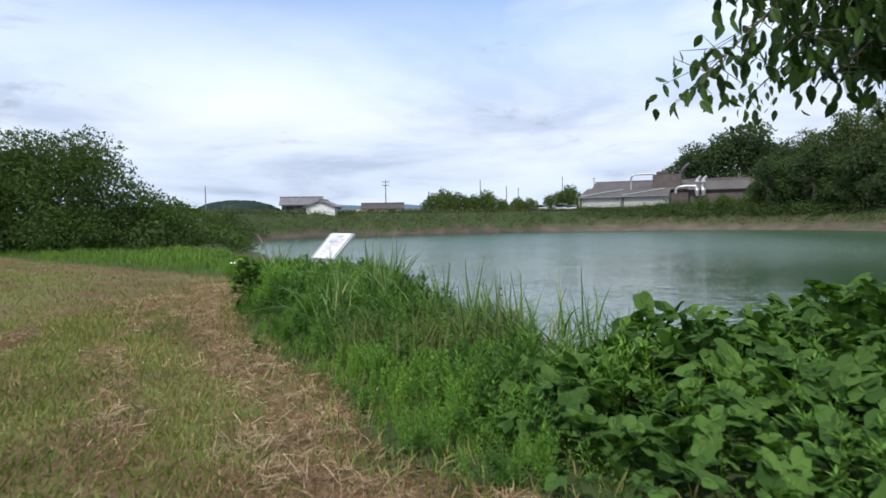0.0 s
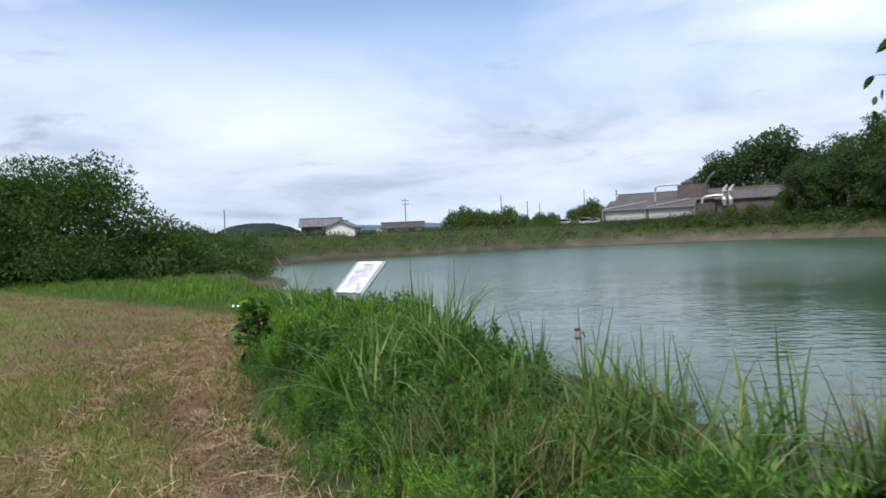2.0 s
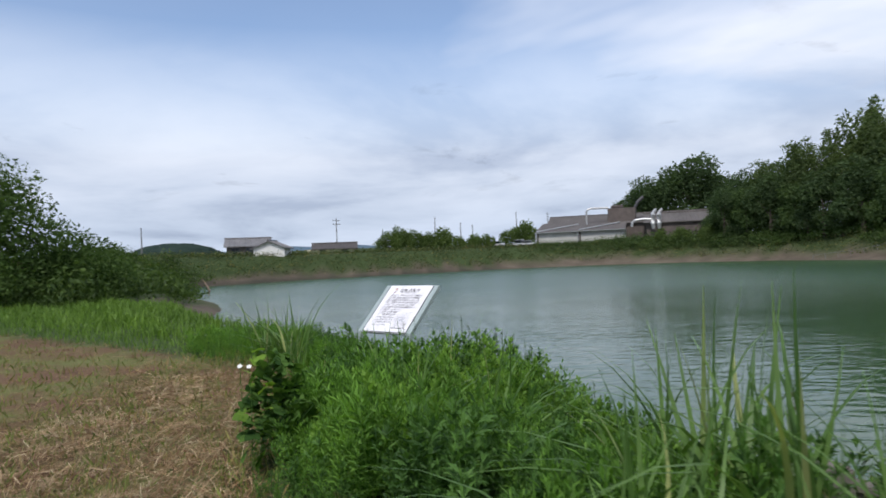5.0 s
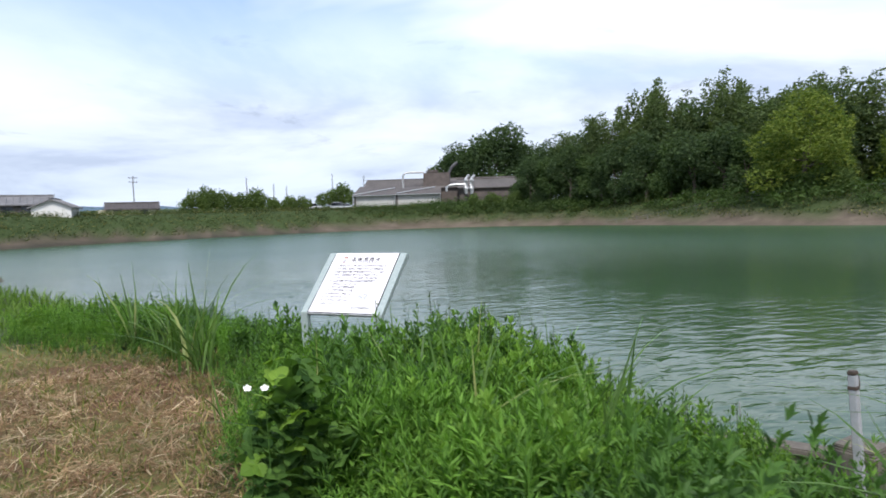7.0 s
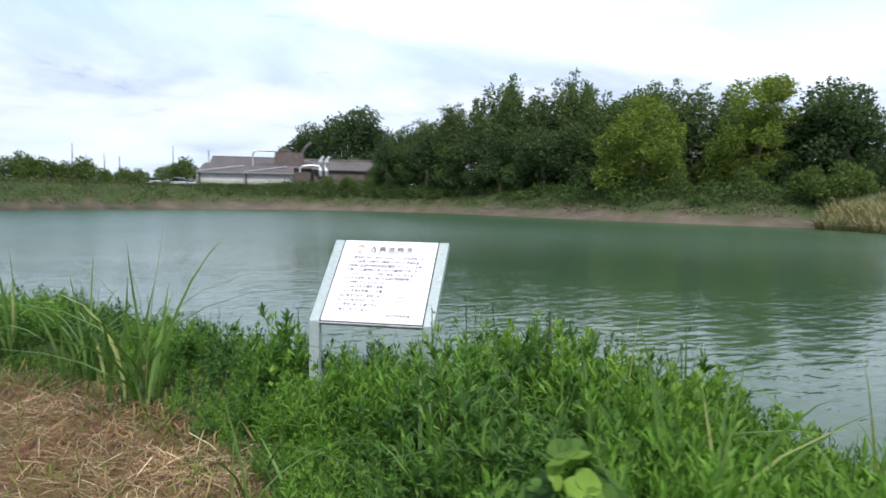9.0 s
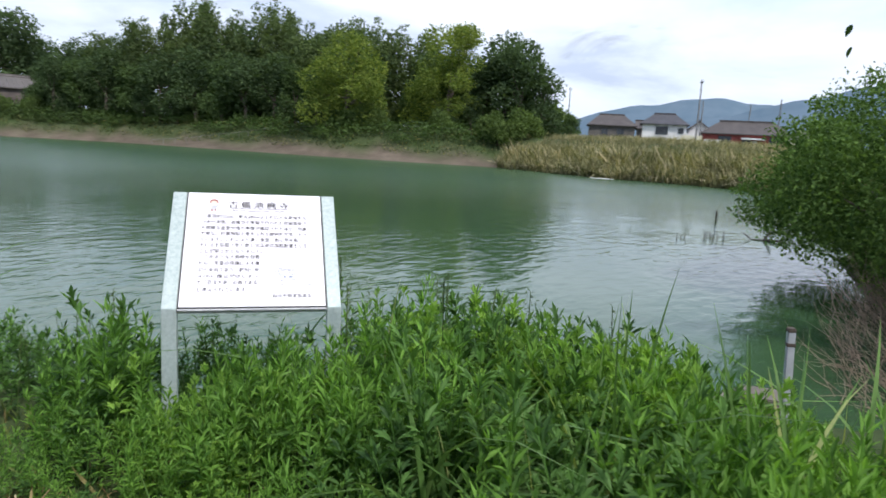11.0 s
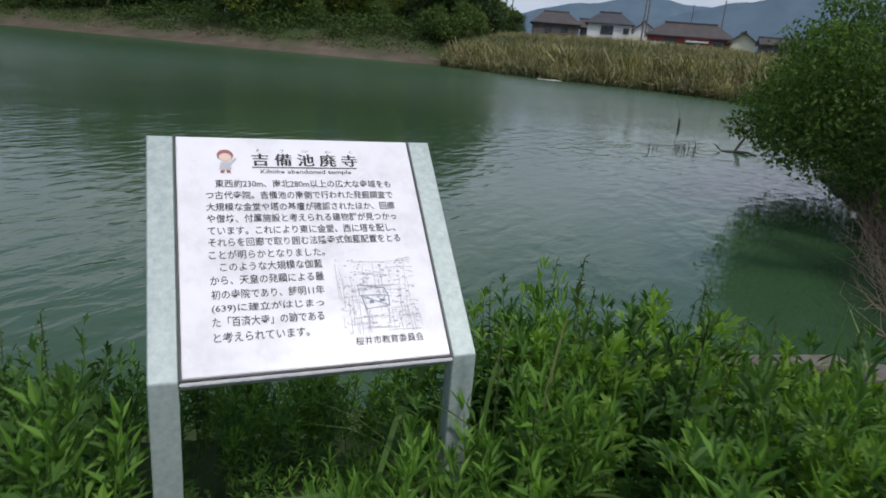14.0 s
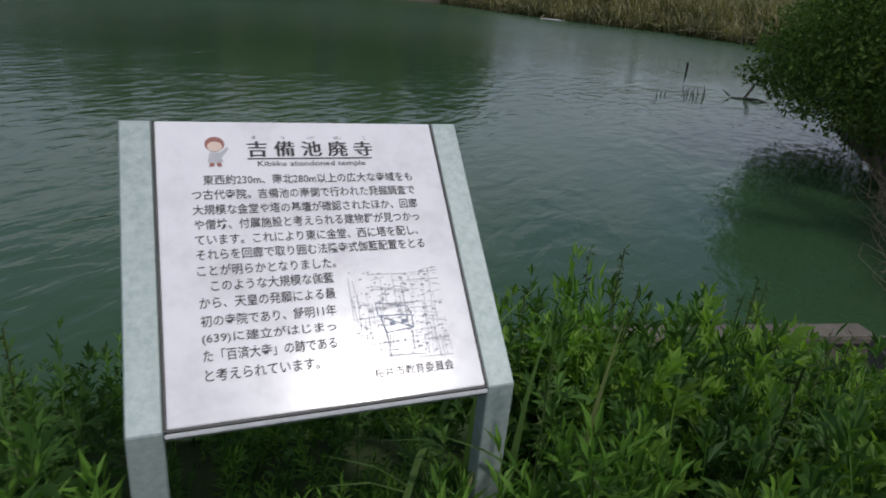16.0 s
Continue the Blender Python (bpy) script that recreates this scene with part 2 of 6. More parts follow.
PLATE = panel_material()


def water_material():
    m, n, l, b, out = material("pond_water")
    murk = ramp_of(n, l, noise_of(n, l, 0.05, 3, 0.5), (0.3, (0.032, 0.070, 0.030)), (0.7, (0.042, 0.086, 0.040)))
    l.new(murk, b.inputs["Base Color"])
    b.inputs["IOR"].default_value = 1.33
    tc = n.new("ShaderNodeTexCoord")
    mp = n.new("ShaderNodeMapping")
    mp.inputs["Rotation"].default_value = (0, 0, radians(-28))
    mp.inputs["Scale"].default_value = (0.5, 1.0, 1.0)
    l.new(tc.outputs["Object"], mp.inputs[0])
    heights = []
    for scale, detail in ((3.0, 3.0), (0.7, 2.0)):
        t = n.new("ShaderNodeTexNoise")
        t.inputs["Scale"].default_value, t.inputs["Detail"].default_value = scale, detail
        t.inputs["Roughness"].default_value, t.inputs["Distortion"].default_value = 0.45, 0.35
        l.new(mp.outputs[0], t.inputs["Vector"])
        heights.append(t.outputs["Fac"])
    gust = ramp_of(n, l, noise_of(n, l, 0.06, 3, 0.6), (0.38, (0.34, 0.34, 0.34)), (0.62, (1, 1, 1)))
    add = n.new("ShaderNodeMath")
    add.operation = "MULTIPLY_ADD"
    l.new(heights[1], add.inputs[0])
    add.inputs[1].default_value = 0.55
    l.new(heights[0], add.inputs[2])
    mul = n.new("ShaderNodeMath")
    mul.operation = "MULTIPLY"
    l.new(add.outputs[0], mul.inputs[0])
    l.new(gust, mul.inputs[1])
    # breeze ruffles the near end; the far end lies calmer
    far = n.new("ShaderNodeVectorMath")
    far.operation = "LENGTH"
    l.new(tc.outputs["Object"], far.inputs[0])
    calm = n.new("ShaderNodeMapRange")
    calm.interpolation_type = "SMOOTHSTEP"
    for k, value in enumerate((18.0, 70.0, 1.0, 0.95)):
        calm.inputs[k + 1].default_value = value
    l.new(far.outputs["Value"], calm.inputs[0])
    grain = n.new("ShaderNodeMapRange")
    for k, value in enumerate((14.0, 60.0, 0.05, 0.26)):
        grain.inputs[k + 1].default_value = value
    l.new(far.outputs["Value"], grain.inputs[0])
    l.new(grain.outputs[0], b.inputs["Roughness"])
    ruffle = n.new("ShaderNodeMath")
    ruffle.operation = "MULTIPLY"
    l.new(mul.outputs[0], ruffle.inputs[0])
    l.new(calm.outputs[0], ruffle.inputs[1])
    bump_of(n, l, b, ruffle.outputs[0], 0.34, 0.12)
    return m


WATER = water_material()


def ground_material():
    """Soil and turf: mown straw-strewn turf, rough green bank, bare mud at the water's edge, by the stored masks."""
    m, n, l, b, out = material("ground_soil_and_turf")
    at = n.new("ShaderNodeAttribute")
    at.attribute_name = "cover"
    sp = n.new("ShaderNodeSeparateColor")
    l.new(at.outputs["Color"], sp.inputs[0])
    fine = noise_of(n, l, 9, 8, 0.7)
    mid = noise_of(n, l, 0.55, 5, 0.6)
    mown = mix_of(n, l, ramp_of(n, l, mid, (0.42, (0, 0, 0)), (0.56, (1, 1, 1))),
                  ramp_of(n, l, fine, (0.3, (0.075, 0.042, 0.024)), (0.7, (0.175, 0.108, 0.06))),
                  ramp_of(n, l, fine, (0.3, (0.075, 0.085, 0.022)), (0.7, (0.16, 0.165, 0.055))))
    green = ramp_of(n, l, fine, (0.3, (0.026, 0.045, 0.014)), (0.7, (0.058, 0.083, 0.027)))
    mud = ramp_of(n, l, noise_of(n, l, 0.3, 8, 0.65), (0.3, (0.066, 0.053, 0.038)), (0.55, (0.112, 0.090, 0.067)), (0.75, (0.16, 0.132, 0.10)))
    # wet mud, with the bank's dark reflection painted into its colour
    wet_reflection_mud = ramp_of(n, l, noise_of(n, l, 0.5, 6, 0.6), (0.3, (0.030, 0.028, 0.020)), (0.7, (0.062, 0.055, 0.040)))
    c = mix_of(n, l, sp.outputs[0], green, mown)
    c = mix_of(n, l, sp.outputs[1], c, mix_of(n, l, sp.outputs[2], mud, wet_reflection_mud))
    l.new(c, b.inputs["Base Color"])
    b.inputs["Roughness"].default_value = 0.95
    b.inputs["Specular IOR Level"].default_value = 0.2
    bump_of(n, l, b, fine, 0.7, 0.03)
    return m


GROUND = ground_material()


def far_hill_material(name, dark, light, scale):
    m, n, l, b, out = material(name)
    c = ramp_of(n, l, noise_of(n, l, scale, 8, 0.65), (0.3, dark), (0.7, light))
    l.new(c, b.inputs["Base Color"])
    b.inputs["Roughness"].default_value = 1.0
    b.inputs["Specular IOR Level"].default_value = 0.0
    return m


# far woods seen through air: the haze of distance is painted into their colour
MOUNTAIN = far_hill_material("haze_painted_mountain", (0.09, 0.135, 0.175), (0.12, 0.165, 0.205), 0.012)
HILL = far_hill_material("distant_wooded_hill", (0.014, 0.026, 0.022), (0.038, 0.055, 0.045), 0.12)

# ---- mesh helpers ----
rng = np.random.default_rng(11)


def link(name, me, mat, parent=None, label="", kind="", category="", group=""):
    if mat is not None:
        me.materials.append(mat)
    ob = new(name, me)
    if parent is not None:
        ob.parent = parent
    return tagged(ob, label, category, group, kind)


def part(name, bm, mat, parent=None, label="", smooth=False):
    me = bpy.data.meshes.new(name)
    bm.to_mesh(me)
    bm.free()
    if smooth:
        for p in me.polygons:
            p.use_smooth = True
    return link(name, me, mat, parent, label)


def big_mesh(name, verts, faces, smooth=False):
    """A mesh from arrays: verts (n, 3), faces (m, 3 or 4)."""
    me = bpy.data.meshes.new(name)
    verts, faces = np.asarray(verts, np.float32), np.asarray(faces, np.int32)
    k = faces.shape[1]
    me.vertices.add(len(verts))
    me.vertices.foreach_set("co", verts.ravel())
    me.loops.add(faces.size)
    me.loops.foreach_set("vertex_index", faces.ravel())
    me.polygons.add(len(faces))
    me.polygons.foreach_set("loop_start", np.arange(0, faces.size, k, dtype=np.int32))
    me.polygons.foreach_set("use_smooth", np.full(len(faces), smooth))
    me.update(calc_edges=True)
    return me


def box(bm, x0, x1, y0, y1, z0, z1, bevel=0.0, m=None):
    r = bmesh.ops.create_cube(bm, size=1)
    vs = r["verts"]
    bmesh.ops.scale(bm, vec=(x1 - x0, y1 - y0, z1 - z0), verts=vs)
    bmesh.ops.translate(bm, vec=((x0 + x1) / 2, (y0 + y1) / 2, (z0 + z1) / 2), verts=vs)
    if bevel:
        es = list({e for v in vs for e in v.link_edges})
        vs = [v for v in bmesh.ops.bevel(bm, geom=es, offset=bevel, segments=2, affect="EDGES")["verts"]] + [v for v in vs if v.is_valid]
    if m is not None:
        bmesh.ops.transform(bm, matrix=m, verts=list({v for v in vs if v.is_valid}))
    return bm


def boxed(*args, **kw):
    return box(bmesh.new(), *args, **kw)


def tube(bm, points, radii, sides=8, cap=True):
    """A tapered tube along points."""
    rings = []
    pts = [Vector(p) for p in points]
    for i, p in enumerate(pts):
        d = (pts[min(i + 1, len(pts) - 1)] - pts[max(i - 1, 0)]).normalized()
        q = d.to_track_quat("Z", "Y")
        r = radii[i] if hasattr(radii, "__len__") else radii
        rings.append([bm.verts.new(p + q @ Vector((r * math.cos(a), r * math.sin(a), 0))) for a in (2 * math.pi * k / sides for k in range(sides))])
    for a, b in zip(rings, rings[1:]):
        for k in range(sides):
            bm.faces.new((a[k], a[(k + 1) % sides], b[(k + 1) % sides], b[k]))
    if cap:
        bm.faces.new(rings[0][::-1])
        bm.faces.new(rings[-1])
    return bm


def empty(name, m, label="", category="", group=""):
    ob = new(name)
    ob.matrix_basis = m
    return tagged(ob, label, category, group)


def turns(n, tilt=1.0):
    """Random right-handed frames, n x 3 x 3 (columns)."""
    q = rng.normal(size=(n, 4))
    q[:, 1:3] *= tilt
    q /= np.linalg.norm(q, axis=1, keepdims=True)
    w, x, y, z = q.T
    return np.stack([np.stack([1 - 2 * (y * y + z * z), 2 * (x * y - z * w), 2 * (x * z + y * w)], -1),
                     np.stack([2 * (x * y + z * w), 1 - 2 * (x * x + z * z), 2 * (y * z - x * w)], -1),
                     np.stack([2 * (x * z - y * w), 2 * (y * z + x * w), 1 - 2 * (x * x + y * y)], -1)], 1)


def yaws(n, lean=0.15):
    """Random turns about z with a small lean."""
    a, b, c = rng.uniform(0, 2 * np.pi, n), rng.normal(0, lean, n), rng.normal(0, lean, n)
    ca, sa = np.cos(a), np.sin(a)
    z = np.zeros(n)
    r = np.stack([np.stack([ca, -sa, z], -1), np.stack([sa, ca, z], -1), np.stack([z, z, z + 1], -1)], 1)
    s = np.stack([np.stack([z + 1, z, b], -1), np.stack([z, z + 1, c], -1), np.stack([-b, -c, z + 1], -1)], 1)
    return s @ r


def scatter(verts, faces, places, frames, scales):
    """Copies of a small template, joined: arrays of verts and faces."""
    v = np.asarray(verts, float)
    f = np.asarray(faces, int)
    n = len(places)
    scales = np.asarray(scales, float)
    if scales.ndim == 1:
        scales = np.repeat(scales[:, None], 3, 1)
    out = np.einsum("nij,nkj->nki", frames, v[None] * scales[:, None, :]) + np.asarray(places)[:, None, :]
    fo = f[None] + (np.arange(n) * len(v))[:, None, None]
    return out.reshape(-1, 3), fo.reshape(-1, f.shape[1])


def merge(*pairs):
    vs, fs, k = [], [], 0
    for v, f in pairs:
        vs.append(v)
        fs.append(np.asarray(f) + k)
        k += len(v)
    return np.concatenate(vs), np.concatenate(fs)


# a folded leaf, long along y, and a leaf clump
LEAF_V = [(0, 0, 0), (0.27, 0.42, 0.07), (0, 1.0, -0.10), (-0.27, 0.42, 0.07)]
LEAF_F = [(0, 1, 2, 3)]

# ---- ground, pond ----
WATER_Z = -1.25
SHORE = np.array([(-15.5, 44.5), (-13.2, 35), (-8.5, 24), (-4.4, 16.4), (-1.7, 12.2), (0.6, 9.9), (2.45, 8.3), (3.4, 7.2), (4.1, 6.2), (4.6, 5.4), (5.6, 4.7), (8, 4.7), (12, 5.2),
                  (15, 5.7), (20, 6.6), (30, 5.5), (45, 6), (58, 9), (65, 14), (69.5, 23), (70.5, 34), (75.5, 43), (78.5, 54), (74, 64),
                  (70, 78), (67, 100), (62, 124), (50, 139), (34, 145), (14, 141.5), (-6, 129), (-25, 112.5), (-36, 95), (-30, 76), (-22.8, 60), (-17.5, 50)])
MOWN = np.array([(7, -9), (4.8, -5.0), (3.3, -3.5), (2.3, -2.9), (1.77, -2.5), (1.43, -1.75), (0.97, -0.6), (0.12, 0.35), (-0.85, 2.0), (-1.55, 3.6), (-2.1, 4.8), (-2.33, 6.0), (-2.28, 7.3),
                 (-2.45, 8.4), (-2.8, 9.4), (-3.5, 10.3), (-4.2, 10.8), (-6.0, 12.5), (-9.7, 15.5), (-18, 21.6), (-24, 26.5), (-60, 40), (-60, -60), (12, -60)])


BROW = np.array([(40, -2), (9, 0.8), (6, 0.3), (4.1, 0.2), (3.0, 0.8), (2.1, 1.7), (1.25, 2.8), (0.2, 4.3), (0.0, 5.8), (0.1, 6.9), (-0.5, 7.9), (-1.35, 9.1), (-2.1, 10.6), (-3.5, 13.4), (-6.2, 17.0), (-10.5, 24.5), (-16, 36), (-19, 44.5), (-80, 60), (-80, -80), (40, -80)])


def side_distance(x, y, poly):
    """Distance to a closed outline, negative inside."""
    p = np.stack([np.asarray(x, float).ravel(), np.asarray(y, float).ravel()], 1)
    best, inside = np.full(len(p), 1e9), np.zeros(len(p), bool)
    for a, b in zip(poly, np.roll(poly, -1, 0)):
        d, e = b - a, p - a
        t = np.clip((e @ d) / (d @ d), 0, 1)
        best = np.minimum(best, np.hypot(*(e - t[:, None] * d).T))
        cross = (a[1] > p[:, 1]) != (b[1] > p[:, 1])
        with np.errstate(divide="ignore", invalid="ignore"):
            inside ^= cross & (p[:, 0] < (b[0] - a[0]) * (p[:, 1] - a[1]) / (b[1] - a[1]) + a[0])
    return np.where(inside, -best, best).reshape(np.shape(x))


def smooth(a, b, x):
    t = np.clip((x - a) / (b - a), 0, 1)
    return t * t * (3 - 2 * t)


def wobble(x, y, size, seed=0.0):
    """A cheap smooth noise from -1 to 1."""
    x, y = np.asarray(x) / size, np.asarray(y) / size
    return (np.sin(1.7 * x + 0.9 * y + seed) + np.sin(-1.1 * x + 2.3 * y + 1.7 * seed + 1) + np.sin(2.9 * x - 1.9 * y + 2.1 * seed + 2) + np.sin(4.3 * x + 3.1 * y + seed)) / 4


def ground_height(x, y):
    x, y = np.asarray(x, float), np.asarray(y, float)
    d = side_distance(x, y, SHORE) + 0.5 * wobble(x, y, 6) * smooth(20, 60, np.hypot(x, y - 4))
    r = np.hypot(x, y - 4)
    far = smooth(38, 80, r)
    land = 3.1 * smooth(45, 92, r) + 2.0 * smooth(140, 200, r) + 0.04 * wobble(x, y, 1.3) * (1 - far) + 0.4 * wobble(x, y, 60) * far
    over = np.maximum(side_distance(x, y, BROW), 0)
    fall = np.maximum(0.66 * smooth(0.0, 1.2, over), smooth(0.5, 1.0, over / (over + np.maximum(d, 0.01))))
    near_bank = land - (land - WATER_Z) * np.where(d < 0.05, 1.0, fall)
    wide = 3.3 - 1.2 * smooth(30, 0, x) * smooth(60, 90, y)
    mud = WATER_Z + 1.25 * np.clip(d / 4.5, 0, 1) + (land + 0.15 - WATER_Z - 1.25) * smooth(wide - 0.5, wide + 7.5, d)
    z = near_bank * (1 - far) + mud * far
    return np.where(d < 0, WATER_Z - 0.02 - np.minimum(1.2, -0.3 * d), z)


def axis_steps(fine, lo, hi):
    out = list(np.arange(lo, hi, fine))
    step, v = fine, hi
    while v < 4600:
        out.append(v)
        step = min(step * 1.06, 400) if v > 175 else min(step * 1.06, 3.6)
        v += step
    step, v = fine, lo
    while v > -4600:
        step = min(step * 1.06, 400) if v < -60 else min(step * 1.06, 3.6)
        v -= step
        out.insert(0, v)
    return np.array(out)


def build_ground():
    xs, ys = axis_steps(0.26, -6, 6), axis_steps(0.26, -7, 13)
    gx, gy = np.meshgrid(xs, ys)
    heights = ground_height(gx, gy)
    nx, ny = len(xs), len(ys)
    i = (np.arange(ny - 1)[:, None] * nx + np.arange(nx - 1)[None]).ravel()
    me = big_mesh("ground", np.stack([gx, gy, heights], -1).reshape(-1, 3), np.stack([i, i + 1, i + nx + 1, i + nx], 1), True)
    d, r = side_distance(gx, gy, SHORE), np.hypot(gx, gy - 4)
    mown = smooth(0.15, -0.25, side_distance(gx, gy, MOWN) + 0.15 * wobble(gx, gy, 0.4))
    mud = smooth(4.9, 3.4, d + 1.2 * smooth(30, 0, gx) * smooth(60, 90, gy) + 0.8 * wobble(gx, gy, 3)) * smooth(38, 60, r)
    mud = np.maximum(mud, smooth(0.7, 0.1, d) * 0.45)
    mud = np.maximum(mud, smooth(3.5, 1.5, np.hypot((gx + 14.6), (gy - 39.0) / 2.2)))
    # wet mud foot of the western shore, darkened to paint the bank's reflection
    wet_reflection = smooth(2.0, 1.3, d + 0.3 * wobble(gx, gy, 4)) * smooth(30, 5, gx) * smooth(70, 90, gy)
    # bare earth below the bush by the near shore
    mud = np.maximum(mud, 0.5 * smooth(1.3, 0.8, np.hypot((gx - 7.5) / 4.5, (gy - 3.6) / 1.5)))
    col = me.color_attributes.new("cover", "FLOAT_COLOR", "POINT")
    col.data.foreach_set("color", np.stack([mown, mud, wet_reflection, 0 * mud + 1], -1).astype(np.float32).ravel())
    link("ground", me, GROUND, None, "mown straw-strewn turf with rough green banks round a pond", "structure", "ground")


build_ground()


def build_water():
    bm = bmesh.new()
    bmesh.ops.create_grid(bm, x_segments=60, y_segments=60, size=1)
    bmesh.ops.scale(bm, vec=(62, 82, 1), verts=bm.verts)
    bmesh.ops.translate(bm, vec=(22, 84, WATER_Z), verts=bm.verts)
    ob = part("water", bm, WATER, None, "murky green pond water with small wind ripples", True)
    tagged(ob, "", "water", "", "structure")


build_water()

# ---- information sign ----
SIGN = pose(-1.285, 7.796, 0, 0, 0, -40.2)
BEND_Z, TOP_Y, TOP_Z, SIGN_W, ARM_W = 0.742, 0.559, 1.2795, 0.895, 0.074
SLOPE = math.hypot(TOP_Y, TOP_Z - BEND_Z)
SLANT = math.degrees(math.atan2(TOP_Z - BEND_Z, TOP_Y))


def build_sign():
    sign = empty("information_sign", SIGN, "white printed information board on two bent galvanised steel legs among weeds", "sign")
    for side in (-1, 1):
        bm = bmesh.new()
        x0, x1 = sorted((side * SIGN_W / 2, side * (SIGN_W / 2 - ARM_W)))
        # outline of the bent bar in its own side plane: front face is the sign's face
        t = 0.055
        nx, nz = math.sin(radians(SLANT)), -math.cos(radians(SLANT))
        foot = -0.35
        outline = [(0, foot), (0, BEND_Z), (TOP_Y, TOP_Z), (TOP_Y + t * nx, TOP_Z + t * nz), (t, BEND_Z - 0.02), (t, foot)]
        a = [bm.verts.new((x0, y, z)) for y, z in outline]
        b = [bm.verts.new((x1, y, z)) for y, z in outline]
        bm.faces.new(a)
        bm.faces.new(b[::-1])
        for k in range(6):
            bm.faces.new((a[k], b[k], b[(k + 1) % 6], a[(k + 1) % 6]))
        bmesh.ops.recalc_face_normals(bm, faces=bm.faces)
        bmesh.ops.bevel(bm, geom=list(bm.edges), offset=0.003, segments=1, affect="EDGES")
        part("leg", bm, STEEL, sign, "bent galvanised steel leg")
    plane = pose(0, 0, BEND_Z, SLANT, 0, 0)
    w = SIGN_W / 2 - ARM_W - 0.002
    back = boxed(-w, w, 0.012, SLOPE - 0.002, -0.045, -0.012, 0.003, plane)
    part("backing_tray", back, STEEL, sign, "galvanised tray behind the plate")
    rim = bmesh.new()
    for x in (-1, 1):
        x0, x1 = sorted((x * w, x * (w - 0.005)))
        box(rim, x0, x1, 0.0, SLOPE - 0.002, -0.012, 0.005, 0.0015, plane)
    box(rim, -w + 0.005, w - 0.005, 0.0, 0.006, -0.012, 0.004, 0.0015, plane)
    part("rim", rim, FRAME_DARK, sign, "thin dark rim round the plate")
    lip = boxed(-w, w, -0.012, -0.002, -0.03, 0.0, 0.002, plane)
    part("lower_lip", lip, POST_STEEL, sign, "bare metal lip")
    plate = part("plate", boxed(-w + 0.006, w - 0.006, 0.007, SLOPE - 0.004, -0.011, 0.003, 0.002, plane), PLATE, sign, "white plate with black printed text and a grey map")
    face = plane @ pose(0, 0, 0.0042)
    return sign, plate, face, w - 0.006


sign, plate, face, half_plate = build_sign()
PLATE_W, PLATE_H = 2 * half_plate, SLOPE - 0.015


def on_plate(s, v):
    """Plate fractions (0 to 1, from its upper left corner) to the plate's plane."""
    return ((s - 0.5) * PLATE_W, SLOPE - 0.004 - v * PLATE_H)


def text_line(words, s0, s1, v, tall, mat=PRINT, weight=0.0, name="text_line"):
    """Words between the fractions s0 and s1 whose middle height is v, tall as a fraction."""
    cu = bpy.data.curves.new(name, "FONT")
    cu.body, cu.size, cu.resolution_u, cu.offset = words, 1.0, 2, weight
    tmp = bpy.data.objects.new("tmp_text", cu)
    scene.collection.objects.link(tmp)
    bpy.context.view_layer.update()
    me = bpy.data.meshes.new_from_object(tmp.evaluated_get(bpy.context.evaluated_depsgraph_get()))
    bpy.data.objects.remove(tmp)
    co = np.empty(len(me.vertices) * 3, np.float32)
    me.vertices.foreach_get("co", co)
    co = co.reshape(-1, 3)
    lo, hi = co.min(0), co.max(0)
    a, b = on_plate(s0, v), on_plate(s1, v)
    co[:, 0] = (co[:, 0] - lo[0]) / (hi[0] - lo[0]) * (b[0] - a[0]) + a[0]
    co[:, 1] = (co[:, 1] - (lo[1] + hi[1]) / 2) / (hi[1] - lo[1]) * tall * PLATE_H + a[1]
    co[:, 2] = 0
    flat = np.c_[co, np.ones(len(co))] @ np.array(face).T
    me.vertices.foreach_set("co", flat[:, :3].astype(np.float32).ravel())
    me.update()
    return link(name, me, mat, plate)


def bar(bm, s0, v0, s1, v1, thick):
    a, b = Vector(on_plate(s0, v0)), Vector(on_plate(s1, v1))
    d = (b - a).normalized()
    n = Vector((-d.y, d.x)) * thick / 2
    bm.faces.new([bm.verts.new(face @ Vector((*p, 0))) for p in (a - n, b - n, b + n, a + n)])


BODY_TEXT = [("東西約230m、南北280m以上の広大な寺域をも", 0.144, 0.886, 0.226), ("つ古代寺院。吉備池の南側で行われた発掘調査で", 0.106, 0.886, 0.280),
             ("大規模な金堂や塔の基壇が確認されたほか、回廊", 0.106, 0.885, 0.334), ("や僧坊、付属施設と考えられる建物群が見つかっ", 0.107, 0.884, 0.386),
             ("ています。これにより東に金堂、西に塔を配し、", 0.107, 0.869, 0.439), ("それらを回廊で取り囲む法隆寺式伽藍配置をとる", 0.108, 0.883, 0.490),
             ("ことが明らかとなりました。", 0.108, 0.553, 0.543), ("このような大規模な伽藍", 0.146, 0.537, 0.594), ("から、天皇の発願による最", 0.108, 0.537, 0.648),
             ("初の寺院であり、舒明11年", 0.109, 0.531, 0.705), ("(639)に建立がはじまっ", 0.109, 0.524, 0.760), ("た「百済大寺」の跡である", 0.109, 0.518, 0.811), ("と考えられています。", 0.111, 0.455, 0.869)]
for words, s0, s1, v in BODY_TEXT:
    text_line(words, s0, s1, v, 0.038, weight=0.010)
for shift in (0.0, 0.0022, 0.0044):
    text_line("吉 備 池 廃 寺", 0.297 + shift, 0.747 + shift, 0.109, 0.062, name="title")
